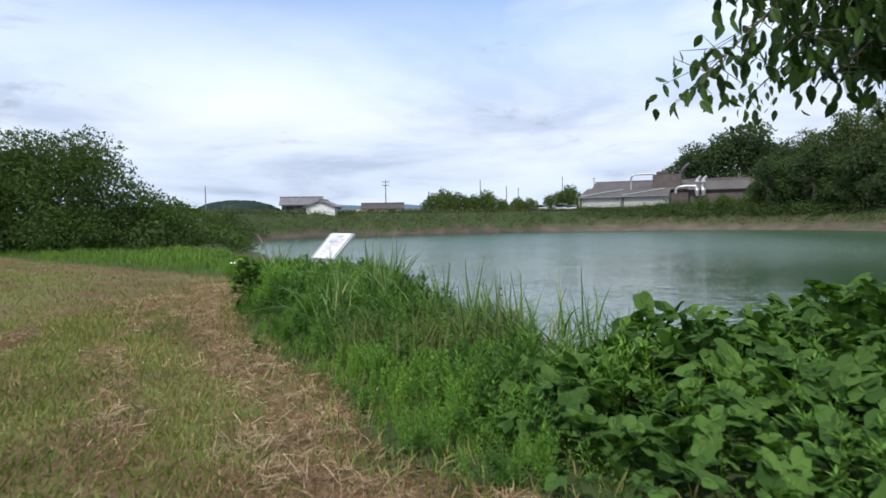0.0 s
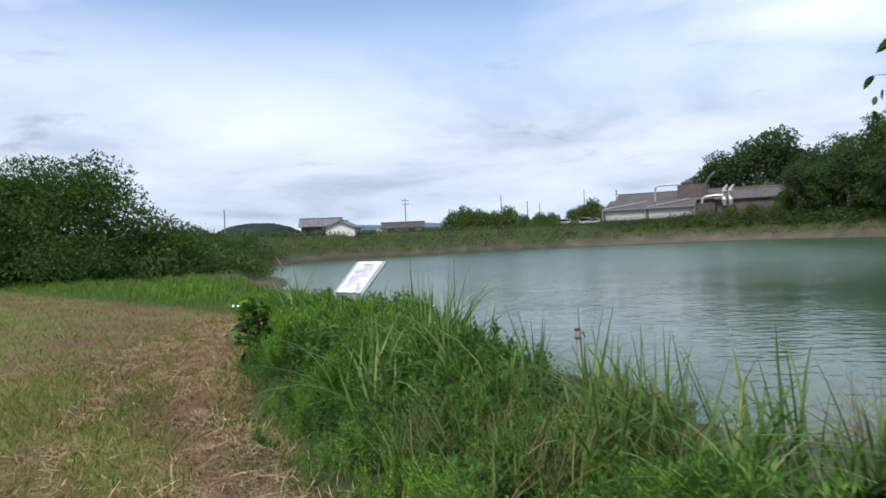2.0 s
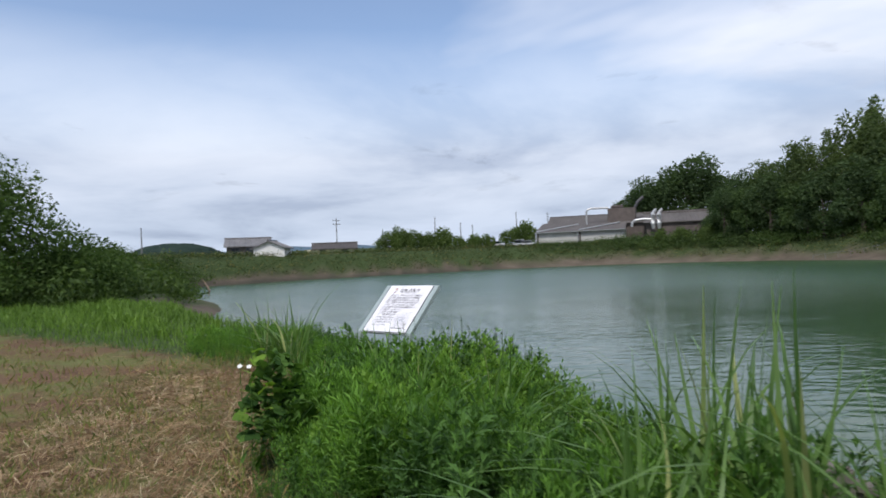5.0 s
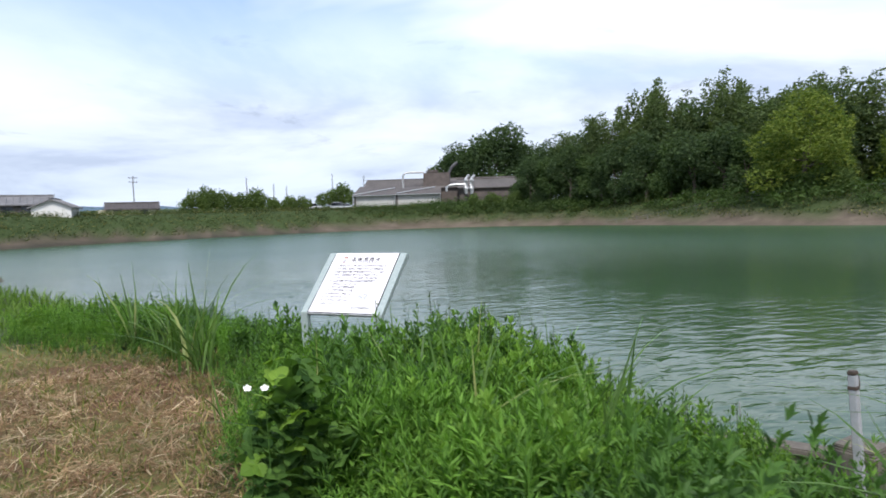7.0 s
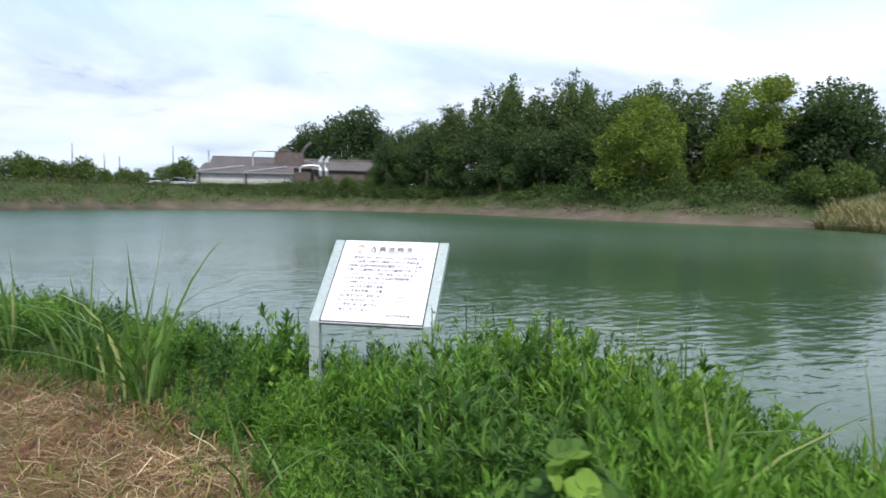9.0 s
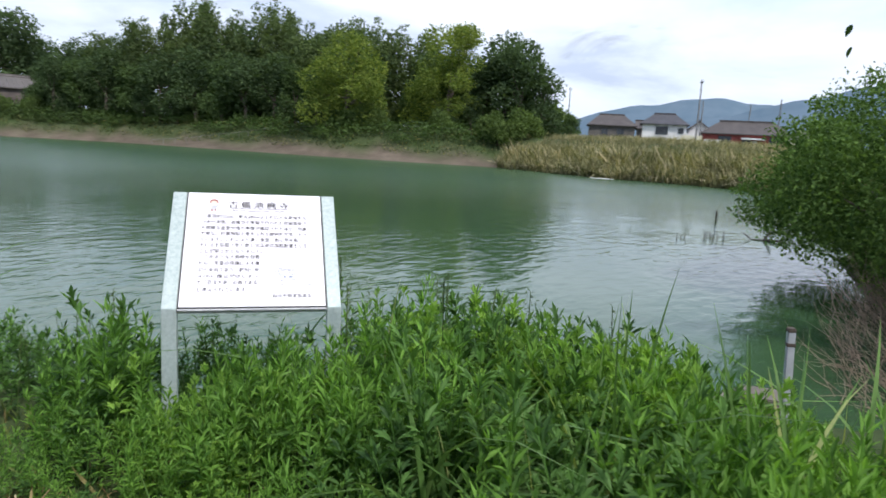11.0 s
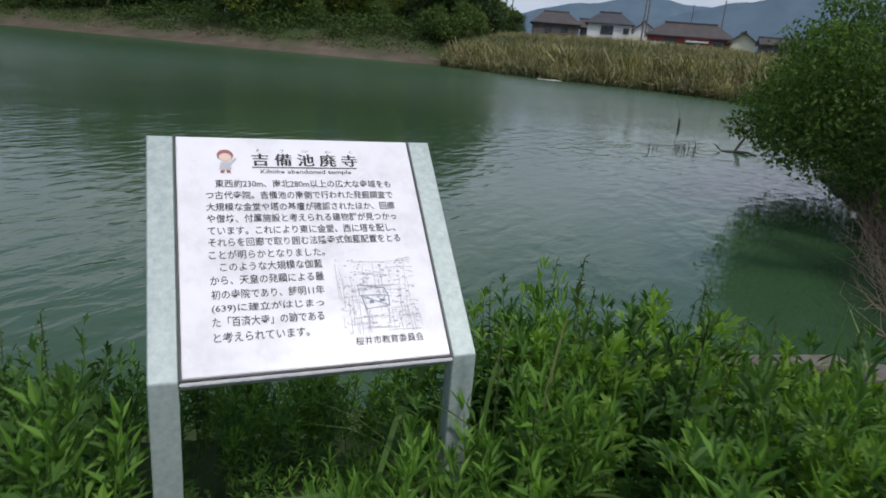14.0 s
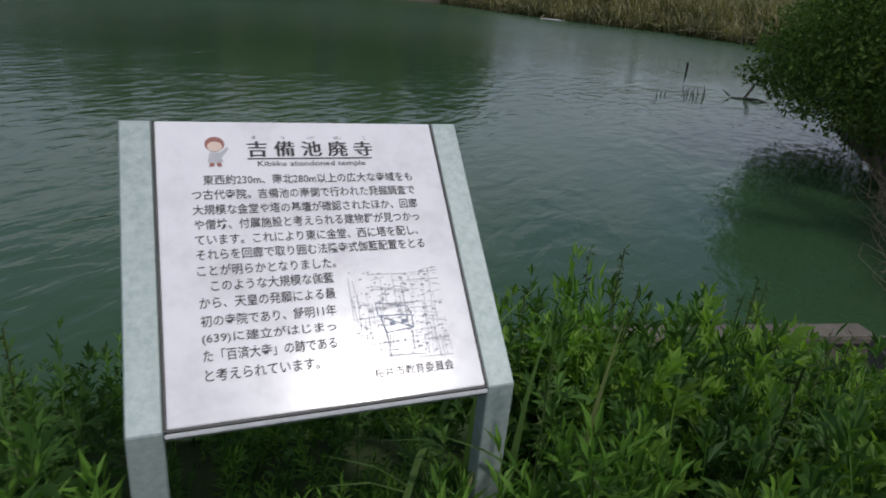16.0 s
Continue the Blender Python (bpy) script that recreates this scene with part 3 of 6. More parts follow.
for words, s0, s1 in (("き", 0.318, 0.330), ("び", 0.420, 0.432), ("いけ", 0.512, 0.538), ("はい", 0.612, 0.638), ("じ", 0.722, 0.734)):
    text_line(words, s0, s1, 0.064, 0.014, name="reading_mark")
text_line("Kibiike abandoned temple", 0.329, 0.716, 0.170, 0.026, weight=0.006, name="english_title")
text_line("桜井市教育委員会", 0.627, 0.902, 0.924, 0.034, weight=0.006, name="publisher_line")


def build_prints():
    bm = bmesh.new()
    bar(bm, 0.296, 0.1475, 0.745, 0.1475, 0.004)
    part("title_rule", bm, PRINT, plate)
    # the small drawing by the title, as plain patches
    def patch(ring, mat, lift):
        bm = bmesh.new()
        bm.faces.new([bm.verts.new(face @ Vector((*on_plate(a, b), lift))) for a, b in ring][::-1])
        part("printed_patch", bm, mat, plate)

    def oval(cx, cy, w, h, n=20):
        return [(cx + w / 2 * math.cos(2 * math.pi * k / n), cy + h / 2 * math.sin(2 * math.pi * k / n)) for k in range(n)]

    patch(oval(0.190, 0.090, 0.066, 0.056), PRINT_RED, 0.0)
    patch(oval(0.190, 0.100, 0.050, 0.040), PRINT_SKIN, 0.0004)
    patch([(0.172, 0.122), (0.206, 0.122), (0.214, 0.160), (0.164, 0.160)], PRINT_GREY, 0.0)
    patch([(0.206, 0.124), (0.230, 0.100), (0.236, 0.108), (0.211, 0.142)], PRINT_GREY, 0.0)
    patch([(0.170, 0.162), (0.186, 0.162), (0.184, 0.176), (0.168, 0.176)], PRINT_RED, 0.0)
    patch([(0.192, 0.162), (0.208, 0.162), (0.210, 0.176), (0.194, 0.176)], PRINT_RED, 0.0)
    # grey street map
    r = random.Random(4)
    bm = bmesh.new()
    for _ in range(110):
        s, v = r.uniform(0.585, 0.90), r.uniform(0.585, 0.89)
        if r.random() < 0.5:
            bar(bm, s, v, min(0.91, s + r.uniform(0.03, 0.16)), v + r.uniform(-0.012, 0.012), r.choice((0.0007, 0.0011, 0.0016)))
        else:
            bar(bm, s, v, s + r.uniform(-0.012, 0.012), min(0.895, v + r.uniform(0.03, 0.16)), r.choice((0.0007, 0.0011, 0.0016)))
    for _ in range(160):
        s, v = r.uniform(0.585, 0.895), r.uniform(0.582, 0.88)
        bar(bm, s, v, s + r.uniform(0.004, 0.014), v + r.uniform(-0.002, 0.002), r.uniform(0.002, 0.005))
    part("printed_map", bm, PRINT_GREY, plate, "pale grey street map")
    bm = bmesh.new()
    loop = [(0.667, 0.694), (0.669, 0.738), (0.786, 0.744), (0.787, 0.787), (0.688, 0.797), (0.676, 0.742)]
    for a, b in zip(loop, loop[1:] + loop[3:4]):
        bar(bm, *a, *b, 0.0024)
    bar(bm, 0.667, 0.694, 0.775, 0.712, 0.0024)
    bar(bm, 0.775, 0.712, 0.786, 0.744, 0.0024)
    bar(bm, 0.706, 0.768, 0.724, 0.767, 0.010)
    bar(bm, 0.748, 0.764, 0.768, 0.763, 0.010)
    part("printed_pond_outline", bm, PRINT_BLUE, plate, "blue-grey outlined pond on the map")


build_prints()

# ---- post, stake, concrete sluice ----


def gz(x, y):
    return float(ground_height(np.array([x]), np.array([y]))[0])


def build_sluice():
    post = empty("fence_post", pose(2.66, 5.66, -1.25, -3.5, -1.0, 20), "weathered grey steel post with a rusty band beside the water", "post")
    part("shaft", boxed(-0.035, 0.035, -0.03, 0.03, 0, 1.49, 0.006), POST_STEEL, post)
    part("cap", boxed(-0.038, 0.038, -0.033, 0.033, 1.49, 1.525, 0.008), DARK_BAND, post, "dark rusty cap")
    part("hook", tube(bmesh.new(), [(0.03, 0, 1.44), (0.09, 0, 1.46), (0.10, 0, 1.38)], 0.012, 6), DARK_BAND, post, "rusty wire hook")
    part("band", boxed(-0.039, 0.039, -0.034, 0.034, 1.37, 1.40, 0.003), DARK_BAND, post, "dark wire band")
    m = pose(3.32, 7.2, WATER_Z - 0.25, 0, 0, math.degrees(math.atan2(-2.15, 1.75)))
    wall = empty("concrete_headwall", m, "low old concrete wall at the water's edge", "wall")
    part("wall_body", boxed(-1.45, 1.45, -0.1, 0.1, 0, 0.52, 0.012), CONCRETE, wall)
    part("coping", boxed(-1.47, 1.47, -0.14, 0.12, 0.52, 0.60, 0.015), CONCRETE, wall, "worn concrete coping")
    stake = part("wooden_stake", tube(bmesh.new(), [(0, 0, -0.2), (0.01, 0, 0.5), (-0.02, 0.02, 0.78)], [0.042, 0.04, 0.032], 7), WET_WOOD)
    stake.matrix_basis = pose(2.75, 6.02, -1.32, 0, 5, 0)
    tagged(stake, "dark rotting wooden stake beside the steel post", "stake")
    block = empty("concrete_block", pose(2.95, 5.95, -1.2, 0, 0, 18), "stained concrete block beside a steel post", "block")
    part("block_body", boxed(-0.2, 0.2, -0.2, 0.2, -0.2, 0.72, 0.02), CONCRETE, block)
    part("block_top", boxed(-0.17, 0.17, -0.17, 0.17, 0.72, 0.75, 0.01), CONCRETE, block)
    wire = part("white_marker_rod", tube(bmesh.new(), [(0, 0, 0), (0.005, 0, 0.35), (0.0, 0.01, 0.62)], 0.006, 6), PIPE_WHITE)
    wire.matrix_basis = pose(2.75, 7.2, gz(2.75, 7.2) - 0.05)
    tagged(wire, "thin white marker rod standing in the bank", "rod")


build_sluice()

# ---- weeds, grass, straw ----


def blade_template(segments=4, bend=0.35, width=0.02):
    """A blade one unit high that narrows to its tip and bends over."""
    v, f = [], []
    for k in range(segments + 1):
        s = k / segments
        w = width * (0.55 + 0.9 * s if s < 0.4 else 0.91 * (1 - s) / 0.6 + 0.04)
        v += [(-w, bend * s * s, s - 0.45 * bend * s ** 3), (w, bend * s * s, s - 0.45 * bend * s ** 3)]
    for k in range(segments):
        f.append((2 * k, 2 * k + 1, 2 * k + 3, 2 * k + 2))
    return np.array(v), np.array(f)


def lance_leaf():
    return np.array([(0, 0, 0), (0.115, 0.40, 0.06), (0, 1.0, -0.06), (-0.115, 0.40, 0.06)]), np.array([(0, 1, 2, 3)])


def lobed_leaf():
    """A leaf with a long middle lobe and two side lobes."""
    return (np.array([(0, 0, 0), (0.06, 0.34, 0.03), (0.13, 0.62, 0.05), (0, 1.0, -0.08), (-0.13, 0.62, 0.05), (-0.06, 0.34, 0.03), (0.15, 0.34, 0.06), (0.34, 0.66, -0.02), (0.10, 0.52, 0.05), (-0.15, 0.34, 0.06), (-0.34, 0.66, -0.02), (-0.10, 0.52, 0.05)]),
            np.array([(0, 2, 3, 4), (0, 6, 7, 8), (0, 11, 10, 9)]))


def weed_template(leaves, seed, broad=1.0, stems=3, lobed=False):
    """A bushy plant one unit high: a few stems from one root, each with leaves round it, the upper ones short and steep."""
    r = np.random.default_rng(seed)
    lv, lf = lobed_leaf() if lobed else lance_leaf()
    lv = lv * (broad, 1, 1)
    packs = []
    for k in range(stems):
        n = leaves // stems
        tall = 1.0 if k == 0 else r.uniform(0.62, 0.94)
        a0, out = r.uniform(0, 2 * np.pi), 0.0 if k == 0 else r.uniform(0.10, 0.24)
        s = np.sort(r.uniform(0.1, 1.0, n) ** 0.7)
        az = np.arange(n) * 2.39996 + r.normal(0, 0.35, n)
        steep = np.radians(np.interp(s, [0, 0.55, 0.85, 1.0], [-8, 20, 46, 72]) + r.normal(0, 10, n))
        size = np.interp(s, [0, 0.5, 0.85, 1.0], [0.095, 0.128, 0.118, 0.085]) * r.uniform(0.75, 1.25, n)
        ca, sa, cs, ss = np.cos(az), np.sin(az), np.cos(steep), np.sin(steep)
        z = np.zeros(n)
        fr = np.stack([np.stack([-sa, ca, z], -1), np.stack([ca * cs, sa * cs, ss], -1), np.stack([-ca * ss, -sa * ss, cs], -1)], -1)
        bx, by = out * np.cos(a0) * s ** 0.7, out * np.sin(a0) * s ** 0.7
        packs.append(scatter(lv, lf, np.stack([bx + 0.012 * ca, by + 0.012 * sa, s * tall], -1), fr, size))
        ex, ey = out * np.cos(a0), out * np.sin(a0)
        packs.append((np.array([(0.007, 0, 0), (-0.003, 0.006, 0), (ex - 0.003, ey, 0.97 * tall), (ex + 0.003, ey, 0.97 * tall)]), np.array([(0, 1, 2, 3)])))
    return merge(*packs)


def pick(n, x0, x1, y0, y1, keep):
    x, y = rng.uniform(x0, x1, n), rng.uniform(y0, y1, n)
    k = keep(x, y)
    x, y = x[k], y[k]
    return x, y, ground_height(x, y)


def grow(name, template, x, y, z, heights, mat, label, category, lean=0.14):
    n = len(x)
    v, f = scatter(*template, np.stack([x, y, z - 0.02], -1), yaws(n, lean), heights)
    return link(name, big_mesh(name, v, f), mat, None, label, "stuff", category)


def strip(x, y):
    """The unmown strip between the turf and the water."""
    return (side_distance(x, y, MOWN) > 0.02) & (side_distance(x, y, SHORE) > 0.45)


def weed_height(x, y):
    edge = side_distance(x, y, MOWN)
    d = side_distance(x, y, SHORE)
    h = 0.26 - 0.10 * smooth(4.0, 2.5, y) + 0.52 * smooth(0.0, 0.8 + 1.0 * smooth(4.0, 2.0, y), edge) + 0.20 * wobble(x, y, 0.42, 3) + 0.06 * wobble(x, y, 0.2, 8)
    # thin and low towards the wall and the post
    h = np.where((y > 4.2) & (y < 9.2), np.minimum(h, 0.04 + 0.80 * smooth(0.85, 1.75, d + 0.15 * wobble(x, y, 0.4, 1))), h)
    h *= 1 - 0.65 * np.exp(-((x - 0.6) / 1.1) ** 2 - ((y - 5.05) / 0.7) ** 2)
    h *= 1 - 0.6 * smooth(1.4, 2.6, x) * smooth(2.6, 1.6, y) * smooth(-1.2, 0.2, y)
    over = side_distance(x, y, BROW)
    h *= 1 - 0.72 * smooth(0.3, 1.05, over) * (1 - smooth(5.9, 6.3, y) * smooth(8.0, 7.4, y))
    # a low bright bed along the turf at the start of the bank, lower growth past the board
    h *= 1 - 0.45 * smooth(8.1, 9.2, y)
    h *= 1 - 0.5 * np.exp(-((x - 0.45) / 0.7) ** 2 - ((y - 3.8) / 0.5) ** 2)
    h *= 1 - 0.12 * np.exp(-((x - 0.1) / 0.6) ** 2 - ((y - 6.6) / 1.0) ** 2)
    h *= 1 - 0.55 * np.exp(-((x - 2.7) / 0.8) ** 2 - ((y - 5.9) / 0.5) ** 2)
    h = np.where(y > 6.4, np.minimum(h, 0.74), h)
    h *= 1 - 0.12 * smooth(0.9, 0.4, np.hypot(x + 1.6, y - 7.3))
    # kept short under the board
    return np.where(np.hypot(x + 1.02, y - 8.1) < 0.62, np.minimum(h, 0.36), h)


def clear_of_things(x, y):
    return (np.hypot(x - 2.68, y - 5.6) > 0.3) & (np.hypot(x - 2.95, y - 5.95) > 0.35)


BANK = (-5.5, 5.2, -2.9, 13.5)
for k, (count, mat, leaves, broad, lobed, name, label) in enumerate((
        (12500, WEED, 96, 1.0, False, "leafy_weeds", "dense bright green leafy weeds on the pond bank"),
        (8800, WEED_DARK, 45, 1.0, True, "dark_leafy_weeds", "dense darker green weeds with lobed leaves on the pond bank"),
        (8000, WEED_PALE, 45, 1.25, True, "pale_leafy_weeds", "yellow-green young weeds in patches on the pond bank"))):
    def ok(x, y, k=k):
        patch = wobble(x, y, 1.1, 5.0) + 0.35 * wobble(x, y, 0.3, 2) + 0.45 * smooth(-0.6, 0.3, x) * smooth(5.4, 6.2, y) - 0.5 * smooth(0.7, 1.3, side_distance(x, y, MOWN)) * smooth(4.5, 3.0, y)
        bare = (y > 1.5) & (y < 8.5) & (side_distance(x, y, BROW) > 1.15 + 0.25 * wobble(x, y, 0.5, 7)) & (side_distance(x, y, SHORE) < 1.1)
        mound = np.hypot((x - 0.5) / 1.4, (y - 6.6) / 1.4) < 1
        young = (np.hypot((x - 1.35) / 0.75, (y + 1.0) / 1.3) < 1) | mound | (patch > 0.5)
        return ~bare & strip(x, y) & clear_of_things(x, y) & (x < np.where(y < 0.8, 2.9, 3.4 - 0.2 * (y - 3))) & (((patch > -0.1) & ~(mound & (wobble(x, y, 0.13, 6) > 0.0))) if k == 0 else (patch < 0.22) if k == 1 else young)
    x, y, z = pick(count, *BANK, ok)
    h = weed_height(x, y) * rng.uniform(0.68, 1.12, len(x)) * (0.95 if k == 2 else 1.0)
    for j in range(3):
        q = slice(j, None, 3)
        grow(name, weed_template(leaves, 20 + 7 * k + j, broad, 3, lobed), x[q], y[q], z[q], h[q], mat, label, "weeds", 0.17)

# fine dull grass between the weeds and the water
x, y, z = pick(14000, 0.4, 3.4, -0.6, 3.4, lambda x, y: strip(x, y) & (np.hypot((x - 1.95) / 1.0, (y - 1.3) / 1.5) < 1 + 0.3 * wobble(x, y, 0.5, 4)))
grow("fine_grass", blade_template(4, 0.55, 0.007), x, y, z, rng.uniform(0.35, 0.75, len(x)), leafy("fine_grass_blade", (0.07, 0.11, 0.035), (0.15, 0.20, 0.07), 1.5, 0.35, 0.6, (0.24, 0.21, 0.11), 0.9), "fine dull green feathery grass on the bank", "grass", 0.25)

# seed spikes above the weeds
x, y, z = pick(420, -5, 3, 4, 12.5, lambda x, y: strip(x, y) & (side_distance(x, y, SHORE) < 3.2))
spike_leaves = scatter(*lance_leaf(), np.c_[np.zeros((22, 2)), np.linspace(0.72, 1.0, 22)], turns(22), np.full(22, 0.035))
spike = merge(spike_leaves, (np.array([(0.004, 0, 0), (-0.004, 0, 0), (-0.003, 0, 1), (0.003, 0, 1)]), np.array([(0, 1, 2, 3)])))
grow("seed_spikes", spike, x, y, z, weed_height(x, y) * rng.uniform(1.1, 1.38, len(x)), WEED_TIP, "thin dark seed spikes standing above the weeds", "weeds", 0.06)


def grass_clump(blades, tall, spread, seed):
    r = np.random.default_rng(seed)
    packs = []
    for bend in (0.1, 0.42, 0.95):
        n = blades // 3
        v, f = blade_template(6, bend, 0.013)
        packs.append(scatter(v, f, np.c_[r.normal(0, spread, (n, 2)), np.zeros(n)], yaws(n, 0.12), np.stack([np.full(n, tall)] * 2 + [tall * r.uniform(0.55, 1.05, n)], -1)))
    return merge(*packs)


CLUMPS = [(0.94, 2.8, 1.2, 34), (0.75, 3.3, 1.15, 30), (1.25, 2.2, 1.0, 24), (1.75, 1.5, 0.95, 26), (2.35, 0.9, 0.95, 24), (0.2, 2.4, 0.95, 22), (0.55, 1.6, 0.9, 20), (2.75, 1.2, 0.85, 20),
          (-2.66, 9.0, 1.15, 18), (-3.0, 9.8, 0.9, 18), (-1.5, 6.45, 0.85, 12), (-1.15, 5.95, 0.9, 14), (-0.8, 5.4, 0.92, 16), (-0.15, 5.0, 0.9, 14), (-1.8, 5.9, 0.7, 9), (-0.55, 6.1, 0.9, 10),
          (1.2, 3.7, 0.95, 16), (1.5, 5.4, 0.85, 10), (2.95, 4.6, 0.7, 12), (-3.6, 11.0, 0.95, 14), (-0.75, 7.45, 0.8, 6), (-1.1, 7.55, 0.78, 6), (0.2, 6.4, 0.8, 10), (3.3, 2.6, 0.8, 14), (-2.2, 6.9, 0.55, 8),
          (2.65, 0.4, 0.9, 26), (3.0, 0.3, 0.85, 22), (2.9, -0.4, 0.75, 20), (3.4, 0.6, 0.85, 22), (3.3, -0.6, 0.7, 18), (2.2, 0.2, 0.75, 18), (3.8, 0.2, 0.8, 18), (2.5, 1.6, 0.85, 16)]
for i, (cx, cy, tall, blades) in enumerate(CLUMPS):
    v, f = grass_clump(int(blades * 1.6), tall * 1.28, 0.08 + 0.05 * (blades > 20), 60 + i)
    ob = link("grass_clump", big_mesh("grass_clump", v, f), BLADE)
    ob.matrix_basis = pose(cx, cy, gz(cx, cy) - 0.03)
    tagged(ob, "tall arching clump of long grass blades among the weeds", "grass", "tall grass clumps on the bank", "stuff")


def vine_leaf():
    """Three broad lobed leaflets on one stalk."""
    ring = np.array([(0, 0, 0), (0.36, 0.06, 0.06), (0.54, 0.36, 0.02), (0.50, 0.66, 0.03), (0.27, 0.90, -0.02), (0, 1.06, -0.10), (-0.27, 0.90, -0.02), (-0.50, 0.66, 0.03), (-0.54, 0.36, 0.02), (-0.36, 0.06, 0.06)])
    faces = np.array([(0, 1, 2, 3), (0, 3, 4, 5), (0, 5, 6, 7), (0, 7, 8, 9)])
    packs = []
    for turn, size in ((0, 1.0), (82, 0.85), (-82, 0.85)):
        a = radians(turn)
        fr = np.array([[(math.cos(a), -math.sin(a), 0), (math.sin(a), math.cos(a), 0), (0, 0, 1)]])
        packs.append(scatter(ring, faces, np.array([(0, 0.08 if turn == 0 else 0.0, 0)]), fr, np.array([size])))
    return merge(*packs)


def vine_bed(name, cx, cy, rx, ry, top, count, size, label, mat=KUDZU, keep=None, low=0.25, even=False):
    """A bed of vine leaves over a mound."""
    a, r = rng.uniform(0, 2 * np.pi, count), np.sqrt(rng.uniform(0, 1, count))
    x, y = cx + rx * r * np.cos(a), cy + ry * r * np.sin(a)
    if keep is not None:
        k = keep(x, y)
        x, y, r = x[k], y[k], r[k]
    lump = 0.75 + 0.3 * wobble(x, y, 0.5, 9) + 0.15 * wobble(x, y, 1.3, 2)
    if even:
        lump = np.ones(len(x))
    z = np.maximum(ground_height(x, y), WATER_Z) + top * lump * np.sqrt(np.clip(1 - 0.75 * r * r, 0, 1)) * rng.uniform(low, 1.0, len(x)) ** 0.6
    v, f = scatter(*vine_leaf(), np.stack([x, y, z], -1), yaws(len(x), 0.55), size * rng.uniform(0.45, 1.3, len(x)))
    return link(name, big_mesh(name, v, f), mat, None, label, "stuff", "vines")


def off_turf(x, y):
    return side_distance(x, y, MOWN) > 0.1


VINES = "broad green three-leaflet vine leaves smothering the bank"
vine_bed("vine_bed", 5.0, -1.6, 2.7, 1.6, 0.74, 1900, 0.092, VINES, keep=off_turf)
vine_bed("vine_bed", 6.6, -0.6, 2.4, 1.7, 1.15, 1500, 0.100, VINES, keep=off_turf)
vine_bed("vine_bed", 4.1, -0.9, 0.85, 0.7, 0.98, 380, 0.10, "broad green vine leaves climbing over weeds", keep=off_turf)
vine_bed("vine_bed", 4.8, -3.6, 2.4, 1.3, 0.36, 620, 0.078, "low broad green vine leaves beside the turf", keep=off_turf)
vine_bed("vine_bed", 7.5, 1.5, 1.6, 1.6, 1.1, 750, 0.10, VINES, keep=off_turf)
YOUNG = leafy("young_vine_leaf", (0.11, 0.21, 0.03), (0.22, 0.36, 0.06), 3.0, 0.45)
vine_bed("young_vine", -2.0, 4.86, 0.13, 0.12, 0.98, 16, 0.062, "pale yellow-green young vine leaves on the weeds", YOUNG, None, 0.86, True)
vine_bed("young_vine", -1.9, 4.98, 0.26, 0.28, 0.94, 190, 0.066, "green vine leaves climbing over weeds at the turf's edge", KUDZU, None, 0.06, True)
vine_bed("young_vine", -1.95, 5.75, 0.25, 0.3, 0.5, 60, 0.075, "green vine leaves at the edge of the turf", KUDZU)
x, y, z = pick(1800, 2.0, 9, -6, 4.8, lambda x, y: off_turf(x, y) & (side_distance(x, y, SHORE) > 0.5) & ((y < 2.2) | (side_distance(x, y, BROW) < 1.1) | (x > 5)))
grow("weeds_under_vines", weed_template(36, 31, 1.2, 3), x, y, z, weed_height(x, y) * rng.uniform(0.6, 1.0, len(x)), WEED, "green weeds growing through the vine bed", "weeds")


def wild_flower(x, y, z):
    """A thin stem with one white five-petalled flower."""
    base = gz(x, y)
    ob = empty("wild_flower", pose(x, y, base), "small white wild flower on a thin stem among weeds", "flower", "white flowers on the bank")
    part("stem", tube(bmesh.new(), [(0, 0, 0), (0.01, 0, (z - base) * 0.6), (0, 0, z - base)], 0.003, 5), WEED_DARK, ob)
    bm = bmesh.new()
    for k in range(5):
        a = 2 * math.pi * k / 5
        pts = [(0, 0, 0), (0.009, 0.009, 0.003), (0.005, 0.020, 0.005), (-0.005, 0.020, 0.005), (-0.009, 0.009, 0.003)]
        bm.faces.new([bm.verts.new(Matrix.Rotation(a, 3, "Z") @ Vector(p) + Vector((0, 0, z - base))) for p in pts])
    bmesh.ops.rotate(bm, cent=(0, 0, z - base), matrix=Matrix.Rotation(0.7, 3, "X"), verts=bm.verts)
    part("petals", bm, PETAL, ob, "white petals")


for spot in ((-2.13, 4.83, 0.84), (-2.05, 4.80, 0.84)):
    wild_flower(*spot)


def on_turf(x, y):
    return side_distance(x, y, MOWN) < 0.0


def dry_patch(x, y):
    """Where cut straw lies thick: in swathes along the way of the mower and along the edge."""
    edge = -side_distance(x, y, MOWN)
    swathe = 0.5 + 0.5 * np.sin(edge * 4.6 + 1.3 * wobble(x, y, 1.6, 4) + 0.4)
    return np.clip(smooth(1.3, 0.1, edge) + 1.1 * smooth(0.62, 0.95, swathe) * (0.6 + 0.6 * wobble(x, y, 1.1, 6)) + 0.75 * smooth(2.5, 6.0, y) * smooth(4.5, 1.0, edge), 0, 1)


